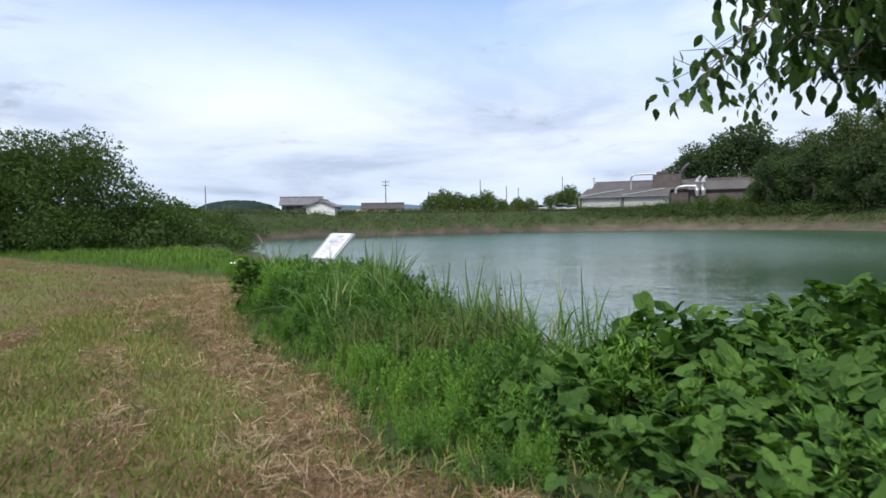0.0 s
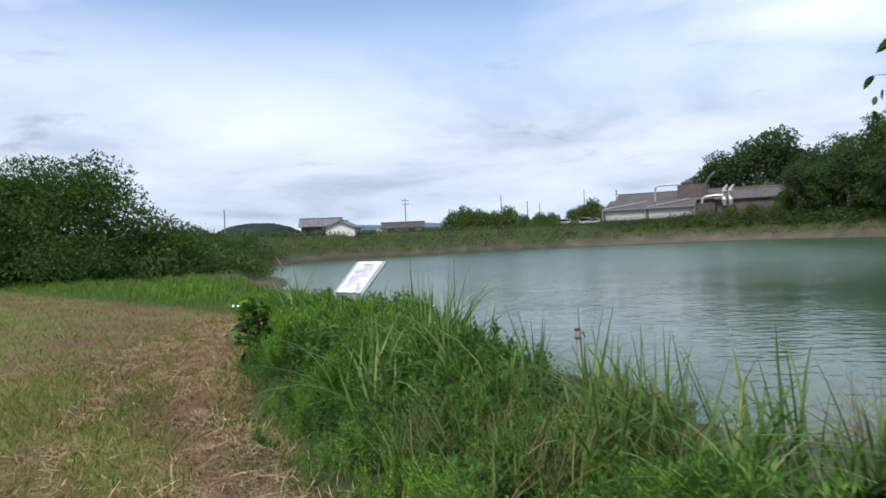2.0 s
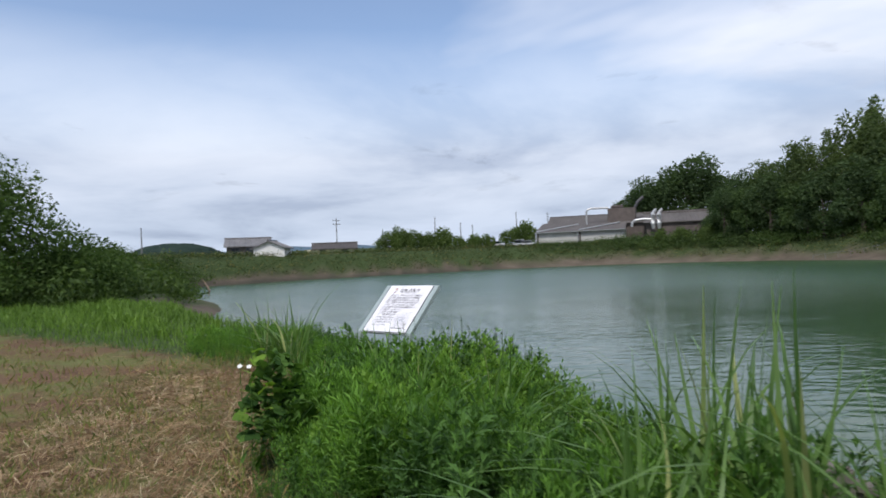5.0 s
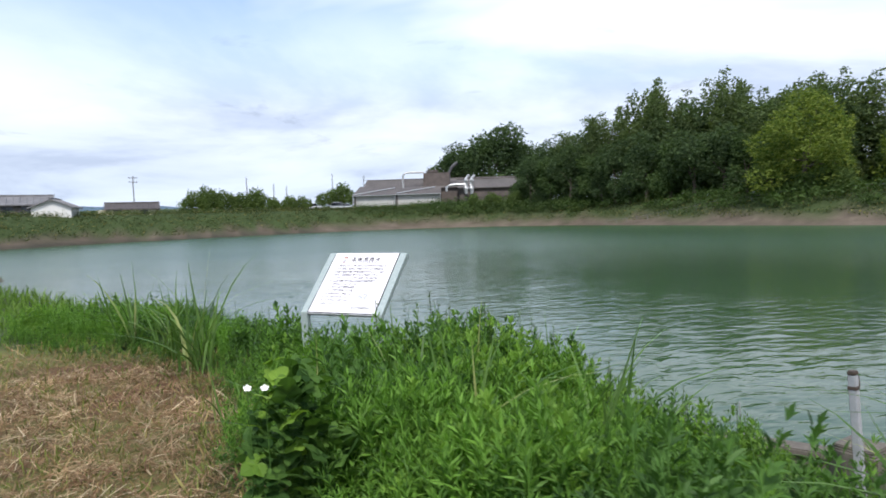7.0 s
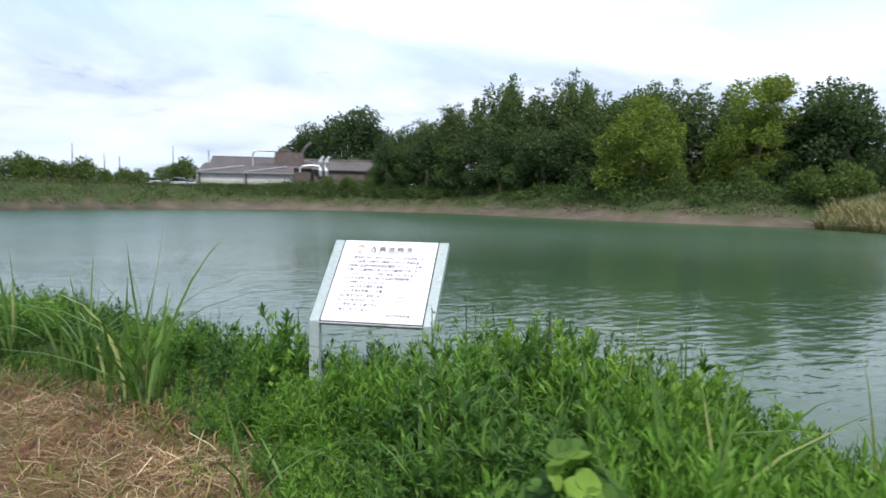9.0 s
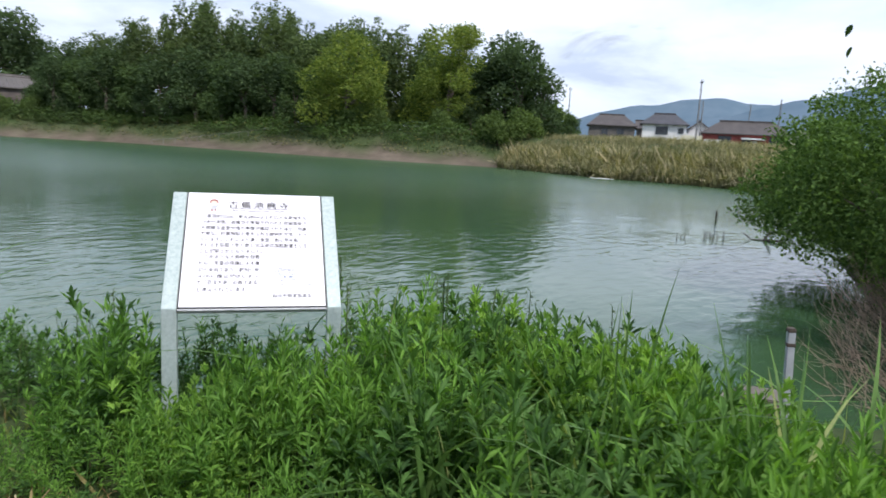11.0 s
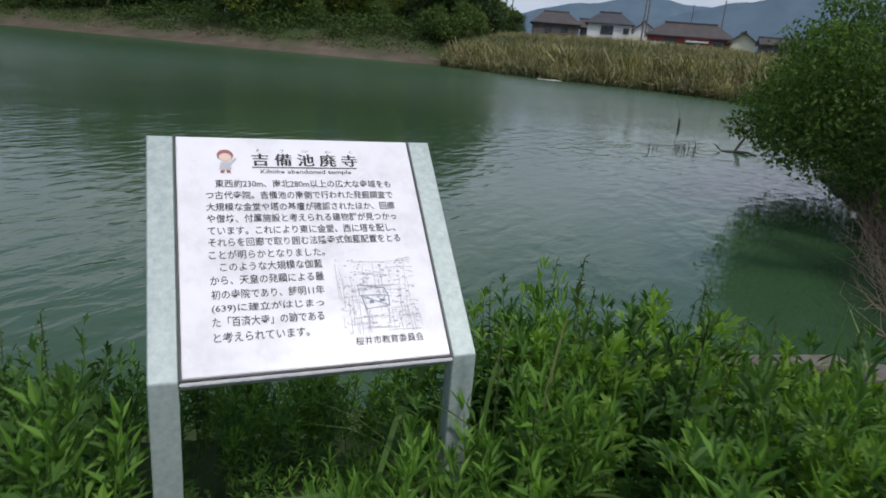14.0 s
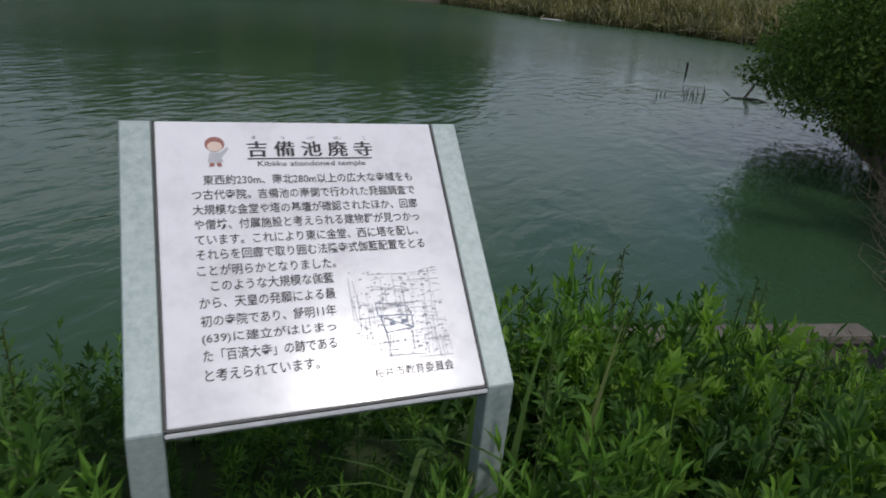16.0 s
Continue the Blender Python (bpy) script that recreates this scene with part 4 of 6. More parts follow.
def build_turf():
    # short stubble of cut grass
    v3 = np.array([(-0.09, 0, 0), (0.09, 0, 0), (0.05, 0.22, 0.8), (-0.01, 0.32, 1.0)])
    f3 = np.array([(0, 1, 2, 3)])
    for count, area, size in ((190000, (-6, 4.5, -5.5, 11.5), 0.055), (90000, (-22, 4.5, -6, 24), 0.085)):
        x, y = rng.uniform(area[0], area[1], count), rng.uniform(area[2], area[3], count)
        fade = np.minimum(np.minimum(smooth(area[0], area[0] + 2.5, x), smooth(area[3], area[3] - 2.5, y)), smooth(area[2], area[2] + 1.5, y))
        k = on_turf(x, y) & (rng.uniform(0, 1, count) > 0.80 * dry_patch(x, y)) & (rng.uniform(0, 1, count) < fade)
        x, y = x[k], y[k]
        z = ground_height(x, y)
        v, f = scatter(v3, f3, np.stack([x, y, z - 0.004], -1), yaws(len(x), 0.4), size * rng.uniform(0.5, 1.4, len(x)))
        link("mown_grass", big_mesh("mown_grass", v, f), FIELD_GRASS, None, "short mown grass stubble, green and browning", "stuff", "grass")
    # lying straw
    sv = np.array([(-0.012, -0.5, 0.0), (0.012, -0.5, 0.0), (0.016, 0.05, 0.06), (-0.010, 0.05, 0.06), (0.010, 0.5, 0.01), (-0.006, 0.5, 0.01)])
    sf = np.array([(0, 1, 2, 3), (3, 2, 4, 5)])
    for count, area, size in ((190000, (-6.5, 4.5, -5.5, 11.5), 0.14), (45000, (-22, 4.5, -6, 24), 0.26)):
        x, y = rng.uniform(area[0], area[1], count), rng.uniform(area[2], area[3], count)
        dry = dry_patch(x, y)
        k = (side_distance(x, y, MOWN) < 0.12) & (rng.uniform(0, 1, count) < 0.08 + 0.92 * dry) & (rng.uniform(0, 1, count) < np.minimum(np.minimum(smooth(area[0], area[0] + 2.5, x), smooth(area[3], area[3] - 2.5, y)), smooth(area[2], area[2] + 1.5, y)))
        x, y, dry = x[k], y[k], dry[k]
        z = ground_height(x, y) + 0.004 + rng.uniform(0, 0.05, len(x)) * dry
        v, f = scatter(sv, sf, np.stack([x, y, z], -1), yaws(len(x), 0.22), size * rng.uniform(0.35, 1.4, len(x)))
        link("cut_straw", big_mesh("cut_straw", v, f), STRAW, None, "dry tan cut straw lying on the turf", "stuff", "straw")


build_turf()


def straw_mats():
    """Matted heaps of cut straw left by the mower."""
    sv = np.array([(-0.010, -0.5, 0.0), (0.010, -0.5, 0.0), (0.014, 0.05, 0.07), (-0.009, 0.05, 0.07), (0.008, 0.5, 0.01), (-0.005, 0.5, 0.01)])
    sf = np.array([(0, 1, 2, 3), (3, 2, 4, 5)])
    cx, cy = rng.uniform(-5, 3.5, 1300), rng.uniform(-5.5, 9.5, 1300)
    k = on_turf(cx, cy) & (dry_patch(cx, cy) > 0.45)
    cx, cy = cx[k][:300], cy[k][:300]
    per = 80
    a = rng.normal(0, 1, (len(cx), per, 2)) * rng.uniform(0.08, 0.26, (len(cx), 1, 2))
    x, y = (cx[:, None] + a[..., 0]).ravel(), (cy[:, None] + a[..., 1]).ravel()
    z = ground_height(x, y) + np.exp(-4 * (a ** 2).sum(-1).ravel() / 0.05) * rng.uniform(0.0, 0.09, len(x)) + 0.006
    v, f = scatter(sv, sf, np.stack([x, y, z], -1), yaws(len(x), 0.3), 0.17 * rng.uniform(0.4, 1.5, len(x)))
    link("straw_mats", big_mesh("straw_mats", v, f), leafy("matted_straw", (0.18, 0.10, 0.055), (0.46, 0.345, 0.22), 1.6, 0.12, 0.75, (0.6, 0.5, 0.36), 0.88), None, "matted heaps of dry tan straw on the turf", "stuff", "straw")


straw_mats()

# short grass where the weeds meet the turf
x, y, z = pick(60000, -5, 5.5, -5.5, 12.5, lambda x, y: (side_distance(x, y, MOWN) > -0.25) & (side_distance(x, y, MOWN) < 0.75))
grow("edge_grass", blade_template(2, 0.4, 0.05), x, y, z, rng.uniform(0.05, 0.18, len(x)), FIELD_GRASS, "short uncut grass where the weeds meet the turf", "grass", 0.35)
# green fringe between the turf and the left bank, and the bank's weeds
v4, f4 = blade_template(2, 0.35, 0.035)
x, y, z = pick(120000, -30, 2, 8, 46, lambda x, y: (side_distance(x, y, MOWN) > -0.1) & (side_distance(x, y, MOWN) < 9) & (side_distance(x, y, SHORE) > 0.6) & ((np.hypot((x + 14.6), (y - 39.0) / 2.2) > 2.6)) & ((x < -4.5) | (y > 12.5)))
grow("bank_grass", (v4, f4), x, y, z, rng.uniform(0.14, 0.5, len(x)) * (0.55 + 0.45 * smooth(0, 2.0, side_distance(x, y, MOWN))) * (1 + 0.35 * wobble(x, y, 1.4, 2)), leafy("fringe_grass", (0.06, 0.12, 0.02), (0.15, 0.25, 0.05), 0.5, 0.35), "bright green uncut grass along the pond bank", "grass", 0.2)
x, y, z = pick(7500, -42, -8, 26, 100, lambda x, y: (side_distance(x, y, SHORE) > 1.0) & (side_distance(x, y, SHORE) < 16) & (side_distance(x, y, MOWN) > 4.5) & ((y > 47) | (x < -16.5)))
grow("bank_scrub", (scatter(LEAF_V, LEAF_F, rng.normal(0, 0.27, (22, 3)) + (0, 0, 0.6), turns(22), np.full(22, 0.22))), x, y, z, rng.uniform(0.5, 1.6, len(x)) * (1 + 0.4 * wobble(x, y, 3.0, 1)), leafy("scrub_leaf", (0.036, 0.066, 0.02), (0.078, 0.125, 0.036), 0.3, 0.35), "dark green scrub along the pond bank", "scrub", 0.2)


def far_bank(x, y):
    d = side_distance(x, y, SHORE)
    return (d > 3.5 - 1.2 * smooth(30, 0, x) * smooth(60, 90, y) + 0.9 * wobble(x, y, 4, 2)) & (d < 17) & (np.hypot(x, y - 4) > 60) & ~((x > 60) & (y < 52))


x, y, z = pick(90000, -60, 110, 8, 185, far_bank)
grow("far_bank_grass", (scatter(LEAF_V, LEAF_F, rng.normal(0, 0.22, (5, 3)) * (1, 1, 0.6) + (0, 0, 0.28), turns(5), np.full(5, 0.27))), x, y, z, rng.uniform(0.6, 1.5, len(x)), BANK_GRASS, "rough green grass on the far bank of the pond", "grass", 0.2)

x, y, z = pick(11000, 16, 80, 128, 172, lambda x, y: (side_distance(x, y, SHORE) > 6.5) & (side_distance(x, y, SHORE) < 15.5) & (x > 22))
grow("far_scrub", (scatter(LEAF_V, LEAF_F, rng.normal(0, 0.32, (14, 3)) + (0, 0, 0.7), turns(14), np.full(14, 0.32))), x, y, z, rng.uniform(0.7, 1.6, len(x)) * (0.62 + 0.38 * smooth(34, 44, x)), leafy("far_scrub_leaf", (0.030, 0.056, 0.02), (0.072, 0.115, 0.034), 0.2, 0.3), "green scrub between the far shore and the factory", "scrub", 0.2)

# scrub along the foot of the wood
x, y, z = pick(9000, 58, 92, 55, 145, lambda x, y: (side_distance(x, y, SHORE) > 6.0 + 1.5 * wobble(x, y, 5, 1)) & (side_distance(x, y, SHORE) < 11) & (wobble(x, y, 7, 4) > -0.25))
grow("wood_scrub", (scatter(LEAF_V, LEAF_F, rng.normal(0, 0.32, (12, 3)) + (0, 0, 0.7), turns(12), np.full(12, 0.34))), x, y, z, rng.uniform(0.6, 1.5, len(x)), leafy("wood_scrub_leaf", (0.032, 0.062, 0.02), (0.075, 0.125, 0.036), 0.2, 0.3), "dark green scrub along the foot of the wood", "scrub", 0.2)

# reed bed
x, y, z = pick(33000, 62, 102, 6, 58, lambda x, y: (side_distance(x, y, SHORE) > -1.5 + 0.8 * wobble(x, y, 2.5, 3)) & (side_distance(x, y, SHORE) < 17) & (y + 0.35 * x < 80 + 2 * wobble(x, y, 5, 1)))
reed_tall = np.clip(2.95 - np.maximum(z, WATER_Z), 1.0, 3.6) * rng.uniform(0.68, 1.12, len(x)) * (1 - 0.4 * smooth(4, -1.5, side_distance(x, y, SHORE))) * (1 + 0.16 * wobble(x, y, 2.2, 6))
grow("reed_bed", merge(blade_template(3, 0.35, 0.03), (blade_template(2, 1.1, 0.04)[0] * (0.8, -0.8, 0.8), blade_template(2, 1.1, 0.04)[1])), x, y, np.maximum(z, WATER_Z), reed_tall, REED, "tall tan and green reeds at the water's edge", "reeds", 0.24)

# ---- trees and bushes ----


def crown_mesh(name, blobs, count, leaf, depth=0.35):
    """Leaf clumps about several lumps, thick near their outsides, with gaps."""
    blobs = np.asarray(blobs, float)
    area = blobs[:, 3] * blobs[:, 4] + blobs[:, 3] * blobs[:, 5]
    which = rng.choice(len(blobs), count, p=area / area.sum())
    d = rng.normal(size=(count, 3))
    d /= np.linalg.norm(d, axis=1, keepdims=True)
    lump = 1 + 0.16 * np.sin(5.1 * d[:, 0] + which) * np.sin(4.3 * d[:, 1] + 2 * which) + 0.12 * np.sin(9 * d[:, 2] + 7 * d[:, 0] + which)
    r = (1 - depth * rng.uniform(0, 1, count) ** 1.6) * lump
    p = blobs[which, :3] + d * r[:, None] * blobs[which, 3:6]
    v, f = scatter(LEAF_V, LEAF_F, p, turns(count), leaf * rng.uniform(0.55, 1.35, count))
    return big_mesh(name, v, f)


def random_blobs(seed, width, base, top, n, size, lean=0.0):
    r = np.random.default_rng(seed)
    out = [(0, 0, (base + top) / 2, width * 0.62, width * 0.62, (top - base) * 0.42)]
    for _ in range(n):
        a, h = r.uniform(0, 2 * np.pi), r.uniform(0, 1)
        rad = width * (0.78 - 0.45 * h ** 1.5) * r.uniform(0.6, 1.0)
        s = size * r.uniform(0.7, 1.2)
        out.append((rad * np.cos(a), rad * np.sin(a), base + s * 0.5 + (top - base - s * 1.3) * h, s, s, s * 0.85))
    return out


def make_tree(name, blobs, count, leaf, mat, trunk_r, trunk_h, label, category="tree", group="", limbs=4, seed=0, depth=0.35):
    tree = empty(name, Matrix.Identity(4), label, category, group)
    bm = bmesh.new()
    r = random.Random(seed)
    tube(bm, [(0, 0, -0.5), (0.05, 0, trunk_h * 0.4), (0.1, 0.08, trunk_h)], [trunk_r * 1.3, trunk_r, trunk_r * 0.5], 8)
    for k in range(limbs):
        b = blobs[1 + k % (len(blobs) - 1)] if len(blobs) > 1 else blobs[0]
        h0 = trunk_h * r.uniform(0.45, 0.95)
        tube(bm, [(0.05, 0.03, h0), (b[0] * 0.5, b[1] * 0.5, (h0 + b[2]) / 2 + 0.2), (b[0], b[1], b[2])], [trunk_r * 0.5, trunk_r * 0.32, trunk_r * 0.1], 6)
    part("trunk", bm, BARK, tree)
    link("crown", crown_mesh("crown", blobs, count, leaf, depth), mat, tree)
    return tree


def bamboo_blobs(seed):
    r = np.random.default_rng(seed)
    out = [(0, 0, 7, 3.4, 3.4, 6.5)]
    for _ in range(13):
        a, q = r.uniform(0, 2 * np.pi), 3.3 * np.sqrt(r.uniform(0, 1))
        top = r.uniform(10.5, 17.0)
        lean = r.normal(0, 0.5)
        out.append((q * np.cos(a) + lean, q * np.sin(a), top - 4, 1.65, 1.65, 4.6))
        out.append((q * np.cos(a) + 1.5 * lean, q * np.sin(a), top - 0.6, 0.6, 0.6, 2.1))
        out.append((q * np.cos(a) + 2.2 * lean + 0.5, q * np.sin(a), top + 0.9, 0.7, 0.4, 0.55))
    return out


def put(ob, x, y, scale=1.0, turn=0.0, z=None, tall=1.0, first=None):
    m = Matrix.Translation((x, y, gz(x, y) - 0.1 if z is None else z)) @ Matrix.Rotation(turn, 4, "Z") @ Matrix.Diagonal((scale, scale, scale * tall, 1))
    if first is not None and first not in placed:
        placed.add(first)
        ob.matrix_basis = m
        return ob
    return copy_thing(ob, m)


placed = set()
DARK = [make_tree("tree", random_blobs(s, 5.0, 1.0, 13.7, 13, 2.3), 4900, 0.52, TREE_DARK, 0.3, 6, "dark green broadleaf tree in the wood beyond the pond", "tree", "wood beyond the pond", 4, s) for s in (1, 2, 3)]
MID = [make_tree("tree", random_blobs(s, 4.6, 0.6, 11.7, 13, 2.1), 4600, 0.52, TREE_MID, 0.28, 5, "green broadleaf tree in the wood beyond the pond", "tree", "wood beyond the pond", 4, s) for s in (4, 5)]
BAMBOO = [make_tree("bamboo_stand", bamboo_blobs(s), 6200, 0.47, TREE_BAMBOO, 0.2, 9, "feathery grey-green bamboo stand in the wood beyond the pond", "bamboo", "bamboo beyond the pond", 5, s) for s in (6, 7)]


def wood():
    """The wood on the far shore: a front edge of low dark trees, tall bamboo and trees behind."""
    r = random.Random(8)
    kinds = {"d": DARK, "m": MID, "b": BAMBOO}
    rows = [("d", 61, 142, 0.8), ("m", 64, 138, 0.9), ("d", 67, 134, 1.08), ("m", 70, 129, 1.1), ("d", 72, 124, 1.05), ("d", 75, 117, 1.05), ("m", 77, 112, 1.05), ("d", 78.5, 107, 1.05), ("d", 81, 102, 1.05), ("m", 82.5, 98, 1.0),
            ("b", 70, 136, 1.08), ("b", 73, 131, 1.15), ("b", 77, 125, 1.22), ("b", 81, 119, 1.2), ("b", 84, 113, 1.16), ("b", 88, 107, 1.16), ("d", 91, 101, 1.38), ("b", 93, 97, 1.22), ("b", 87, 98, 1.22), ("d", 97, 92, 1.35), ("b", 99, 90, 1.2), ("b", 103, 86, 1.15),
            ("b", 75, 131, 1.18), ("b", 80, 125, 1.3), ("b", 86, 118, 1.24), ("b", 90, 111, 1.22), ("b", 95, 103, 1.3), ("b", 98, 99, 1.3), ("d", 92, 104, 1.42), ("d", 84, 116, 1.4), ("d", 101, 97, 1.38), ("d", 66, 142, 1.1), ("d", 71, 139, 1.25), ("d", 63, 147, 0.85), ("d", 68, 146, 1.1),
            ("d", 103, 83, 1.3), ("m", 97, 80, 0.95), ("m", 94, 76, 0.72), ("d", 102, 78, 1.1), ("d", 101, 69, 1.35), ("d", 101, 61.8, 1.35), ("d", 105, 67, 1.45), ("d", 103, 58.6, 1.1), ("m", 101, 72, 0.9), ("d", 103, 75, 1.2),
            ("m", 106, 54, 0.5), ("m", 60, 146, 0.5), ("d", 84, 94, 0.7), ("m", 88, 84, 0.55), ("d", 97, 69, 0.6), ("m", 86, 90, 0.5), ("d", 94, 72, 0.5), ("m", 76, 118, 0.6), ("d", 90, 90, 1.1), ("m", 73, 120, 0.6), ("d", 70, 126, 0.6)]
    for i, (kind, x, y, s) in enumerate(rows):
        ob = kinds[kind][i % len(kinds[kind])]
        put(ob, x, y, s, r.uniform(0, 6.3), None, r.uniform(0.92, 1.1) * (0.93 if kind == "b" else 0.97), ob.name)
    # undergrowth that closes the wood below the crowns
    for k, (x, y) in enumerate(((80, 113), (84, 106), (88, 100), (92, 94), (95, 88), (98, 83), (100, 78), (101, 71), (103, 69), (105, 63), (77, 121), (73, 128), (69, 138), (91, 87), (97, 74), (107, 58), (66, 146), (86, 112), (94, 99))):
        put(DARK[k % 3], x, y, 0.55, r.uniform(0, 6.3), gz(x, y) - 1.2, 0.8) if k % 2 else put(BAMBOO[0], x, y, 0.6, r.uniform(0, 6.3), gz(x, y) - 1.5, 0.7)


wood()


def yellow_trees():
    blobs = random_blobs(31, 7.6, 0.8, 14.0, 22, 2.3)[1:] + [(0, 0, 6.0, 3.6, 3.6, 4.6), (1.0, 0.5, 13.2, 2.4, 2.2, 2.0)]
    a = make_tree("yellowing_tree", blobs, 13000, 0.42, TREE_YELLOW, 0.3, 6, "yellow-green tree standing before the dark wood", "tree", "", 6, 31)
    a.matrix_basis = pose(80.5, 83.5, gz(80.5, 83.5), 0, 0, 30) @ Matrix.Diagonal((1.22, 1.22, 1.08, 1))
    b = make_tree("yellowing_tree", random_blobs(32, 8.0, 1.5, 19.3, 34, 2.3)[1:], 16000, 0.40, TREE_YELLOW, 0.14, 7, "tall thin-crowned yellow-green tree with sky showing through", "tree", "", 7, 32)
    b.matrix_basis = pose(93.0, 71.5, gz(93.0, 71.5), 0, 0, 80) @ Matrix.Diagonal((1.12, 1.12, 1.0, 1))


yellow_trees()


def big_far_trees():
    """The wooded rise behind the factory."""
    r = random.Random(3)
    for i, (x, y, s) in enumerate(((57, 207, 1.0), (61, 206, 1.2), (65, 206, 1.4), (69, 204, 1.55), (74, 203, 1.75), (79, 201, 1.8), (83, 200, 1.55), (87, 199, 1.3), (92, 196, 1.1), (97, 190, 1.05), (102, 184, 1.1), (70, 165, 0.75), (76, 160, 0.85), (82, 152, 0.95), (64, 152, 0.55), (72, 148, 0.65), (61, 151, 0.42), (66, 150, 0.5))):
        put(DARK[i % 3], x, y, s * (1.1 if y > 180 else 1.0), r.uniform(0, 6.3), None, 0.93)


big_far_trees()


def bushes():
    r = random.Random(5)
    bush = make_tree("bush", random_blobs(41, 2.6, 0.1, 3.6, 9, 1.1), 2200, 0.36, FAR_BUSH, 0.12, 1.5, "rounded green bush on the far bank", "bush", "bushes on the far bank", 3, 41)
    spots = [(-12, 152, 1.25), (-9.5, 153, 1.05), (-6, 153, 0.9), (-3, 154, 0.9), (0.3, 154, 1.05), (4, 156, 0.75), (8, 158, 0.8), (11, 159, 0.7), (80, 80.5, 1.0), (82, 78, 0.85), (86.5, 68.5, 0.95), (85, 56.5, 0.9), (88, 54, 1.1), (86.5, 58.5, 0.8), (18.5, 172, 1.1), (22, 174, 1.2), (50, 150.5, 0.6), (54, 148, 0.7), (58, 144, 0.7), (-35, 128, 0.6)]
    for x, y, s in spots:
        put(bush, x, y, s, r.uniform(0, 6.3), None, r.uniform(0.85, 1.15), "bush")
    for k in range(15):
        b = radians(34 + 2.1 * k)
        x, y = 138 * math.sin(b), 4 + 138 * math.cos(b)
        put(bush, x, y, 1.7, r.uniform(0, 6.3), None, 1.0)
    # the broad dark tree on the left bank
    left = make_tree("broad_tree", [(0, 0, 3.4, 4.6, 4.0, 3.6), (3.6, 2.0, 2.2, 3.0, 2.6, 2.4), (-4.2, -0.5, 3.6, 4.0, 3.6, 3.4), (0.8, 0.5, 5.8, 2.6, 2.4, 2.0), (-2.8, 0, 5.9, 2.4, 2.4, 2.0), (-8.0, -1.0, 3.6, 4.2, 3.6, 3.4), (4.6, 3.6, 1.4, 2.0, 2.0, 1.6), (-6, 0, 5.4, 2.6, 2.5, 2.0), (1.5, -2.5, 1.5, 3.0, 2.0, 1.6), (-5, -3, 1.5, 3.5, 2.0, 1.6)],
                      68000, 0.22, LEFT_TREE, 0.25, 3.2, "broad dark green tree with uneven crown beside the mown field", "tree", "", 8, 42, 0.8)
    left.matrix_basis = pose(-23.0, 31.0, gz(-23.0, 31.0) - 0.2) @ Matrix.Diagonal((0.96, 0.96, 0.96, 1))


bushes()


def near_bush():
    """The big overhanging bush at the water, with bare dead twigs at its foot."""
    lumps = [(0, 0, 3.0, 3.2, 2.4, 2.0), (-2.2, 0.8, 2.4, 1.9, 1.7, 1.6), (2.8, 0.6, 2.6, 2.6, 2.2, 2.0), (-0.8, 0.2, 4.0, 1.7, 1.5, 1.2), (0.8, 1.6, 1.9, 2.2, 1.4, 1.0), (3.2, 1.7, 1.7, 2.0, 1.4, 1.0), (4.6, 1.5, 2.4, 1.6, 1.3, 1.5), (-2.8, -1.5, 2.6, 1.8, 1.8, 1.8), (1.5, -2, 3.0, 3, 2, 2), (-3.2, -1.2, 1.6, 1.9, 1.6, 1.2), (-1.0, -0.6, 1.3, 2.4, 1.5, 1.0), (2.0, 0.0, 1.2, 2.4, 1.4, 1.0)]
    spray = random.Random(77)
    for _ in range(46):
        a, e = spray.uniform(0, 6.28), spray.uniform(-0.25, 1.2)
        k = spray.choice(lumps[:12])
        w = spray.uniform(0.3, 0.62)
        lumps.append((k[0] + 0.95 * k[3] * math.cos(a) * math.cos(e), k[1] + 0.95 * k[4] * math.sin(a) * math.cos(e), k[2] + 0.95 * k[5] * math.sin(e), w * 1.3, w * 1.3, w * 0.7))
    ob = make_tree("overhanging_bush", lumps, 72000, 0.105, BUSH_LEAF, 0.12, 2.4, "big rounded green bush overhanging the pond water", "bush", "", 12, 51, 0.55)
    ob.matrix_basis = pose(14.9, 5.3, -1.45)
    bm = bmesh.new()
    r = random.Random(9)
    for _ in range(520):
        x, y = r.uniform(-2.6, 5.0), r.uniform(-1.6, 0.5)
        a, tall = r.uniform(-1.45, 1.2), r.uniform(0.4, 1.2) + 0.10 * max(0.0, x)
        p = Vector((x, y, 0))
        pts = [p]
        for k in range(4):
            a += r.uniform(-0.3, 0.3)
            p = p + Vector((math.sin(a) * tall / 4 * 1.5, r.uniform(-0.05, 0.30), math.cos(a) * tall / 4))
            pts.append(p)
        tube(bm, pts, [0.008, 0.006, 0.0045, 0.003, 0.0015], 4, False)
    twigs = part("dead_twigs", bm, TWIG, None, "tangle of bare brown dead twigs under a bush at the water")
    twigs.matrix_basis = pose(8.2, 5.0, -1.27)
    tagged(twigs, "", "twigs", "", "stuff")


near_bush()


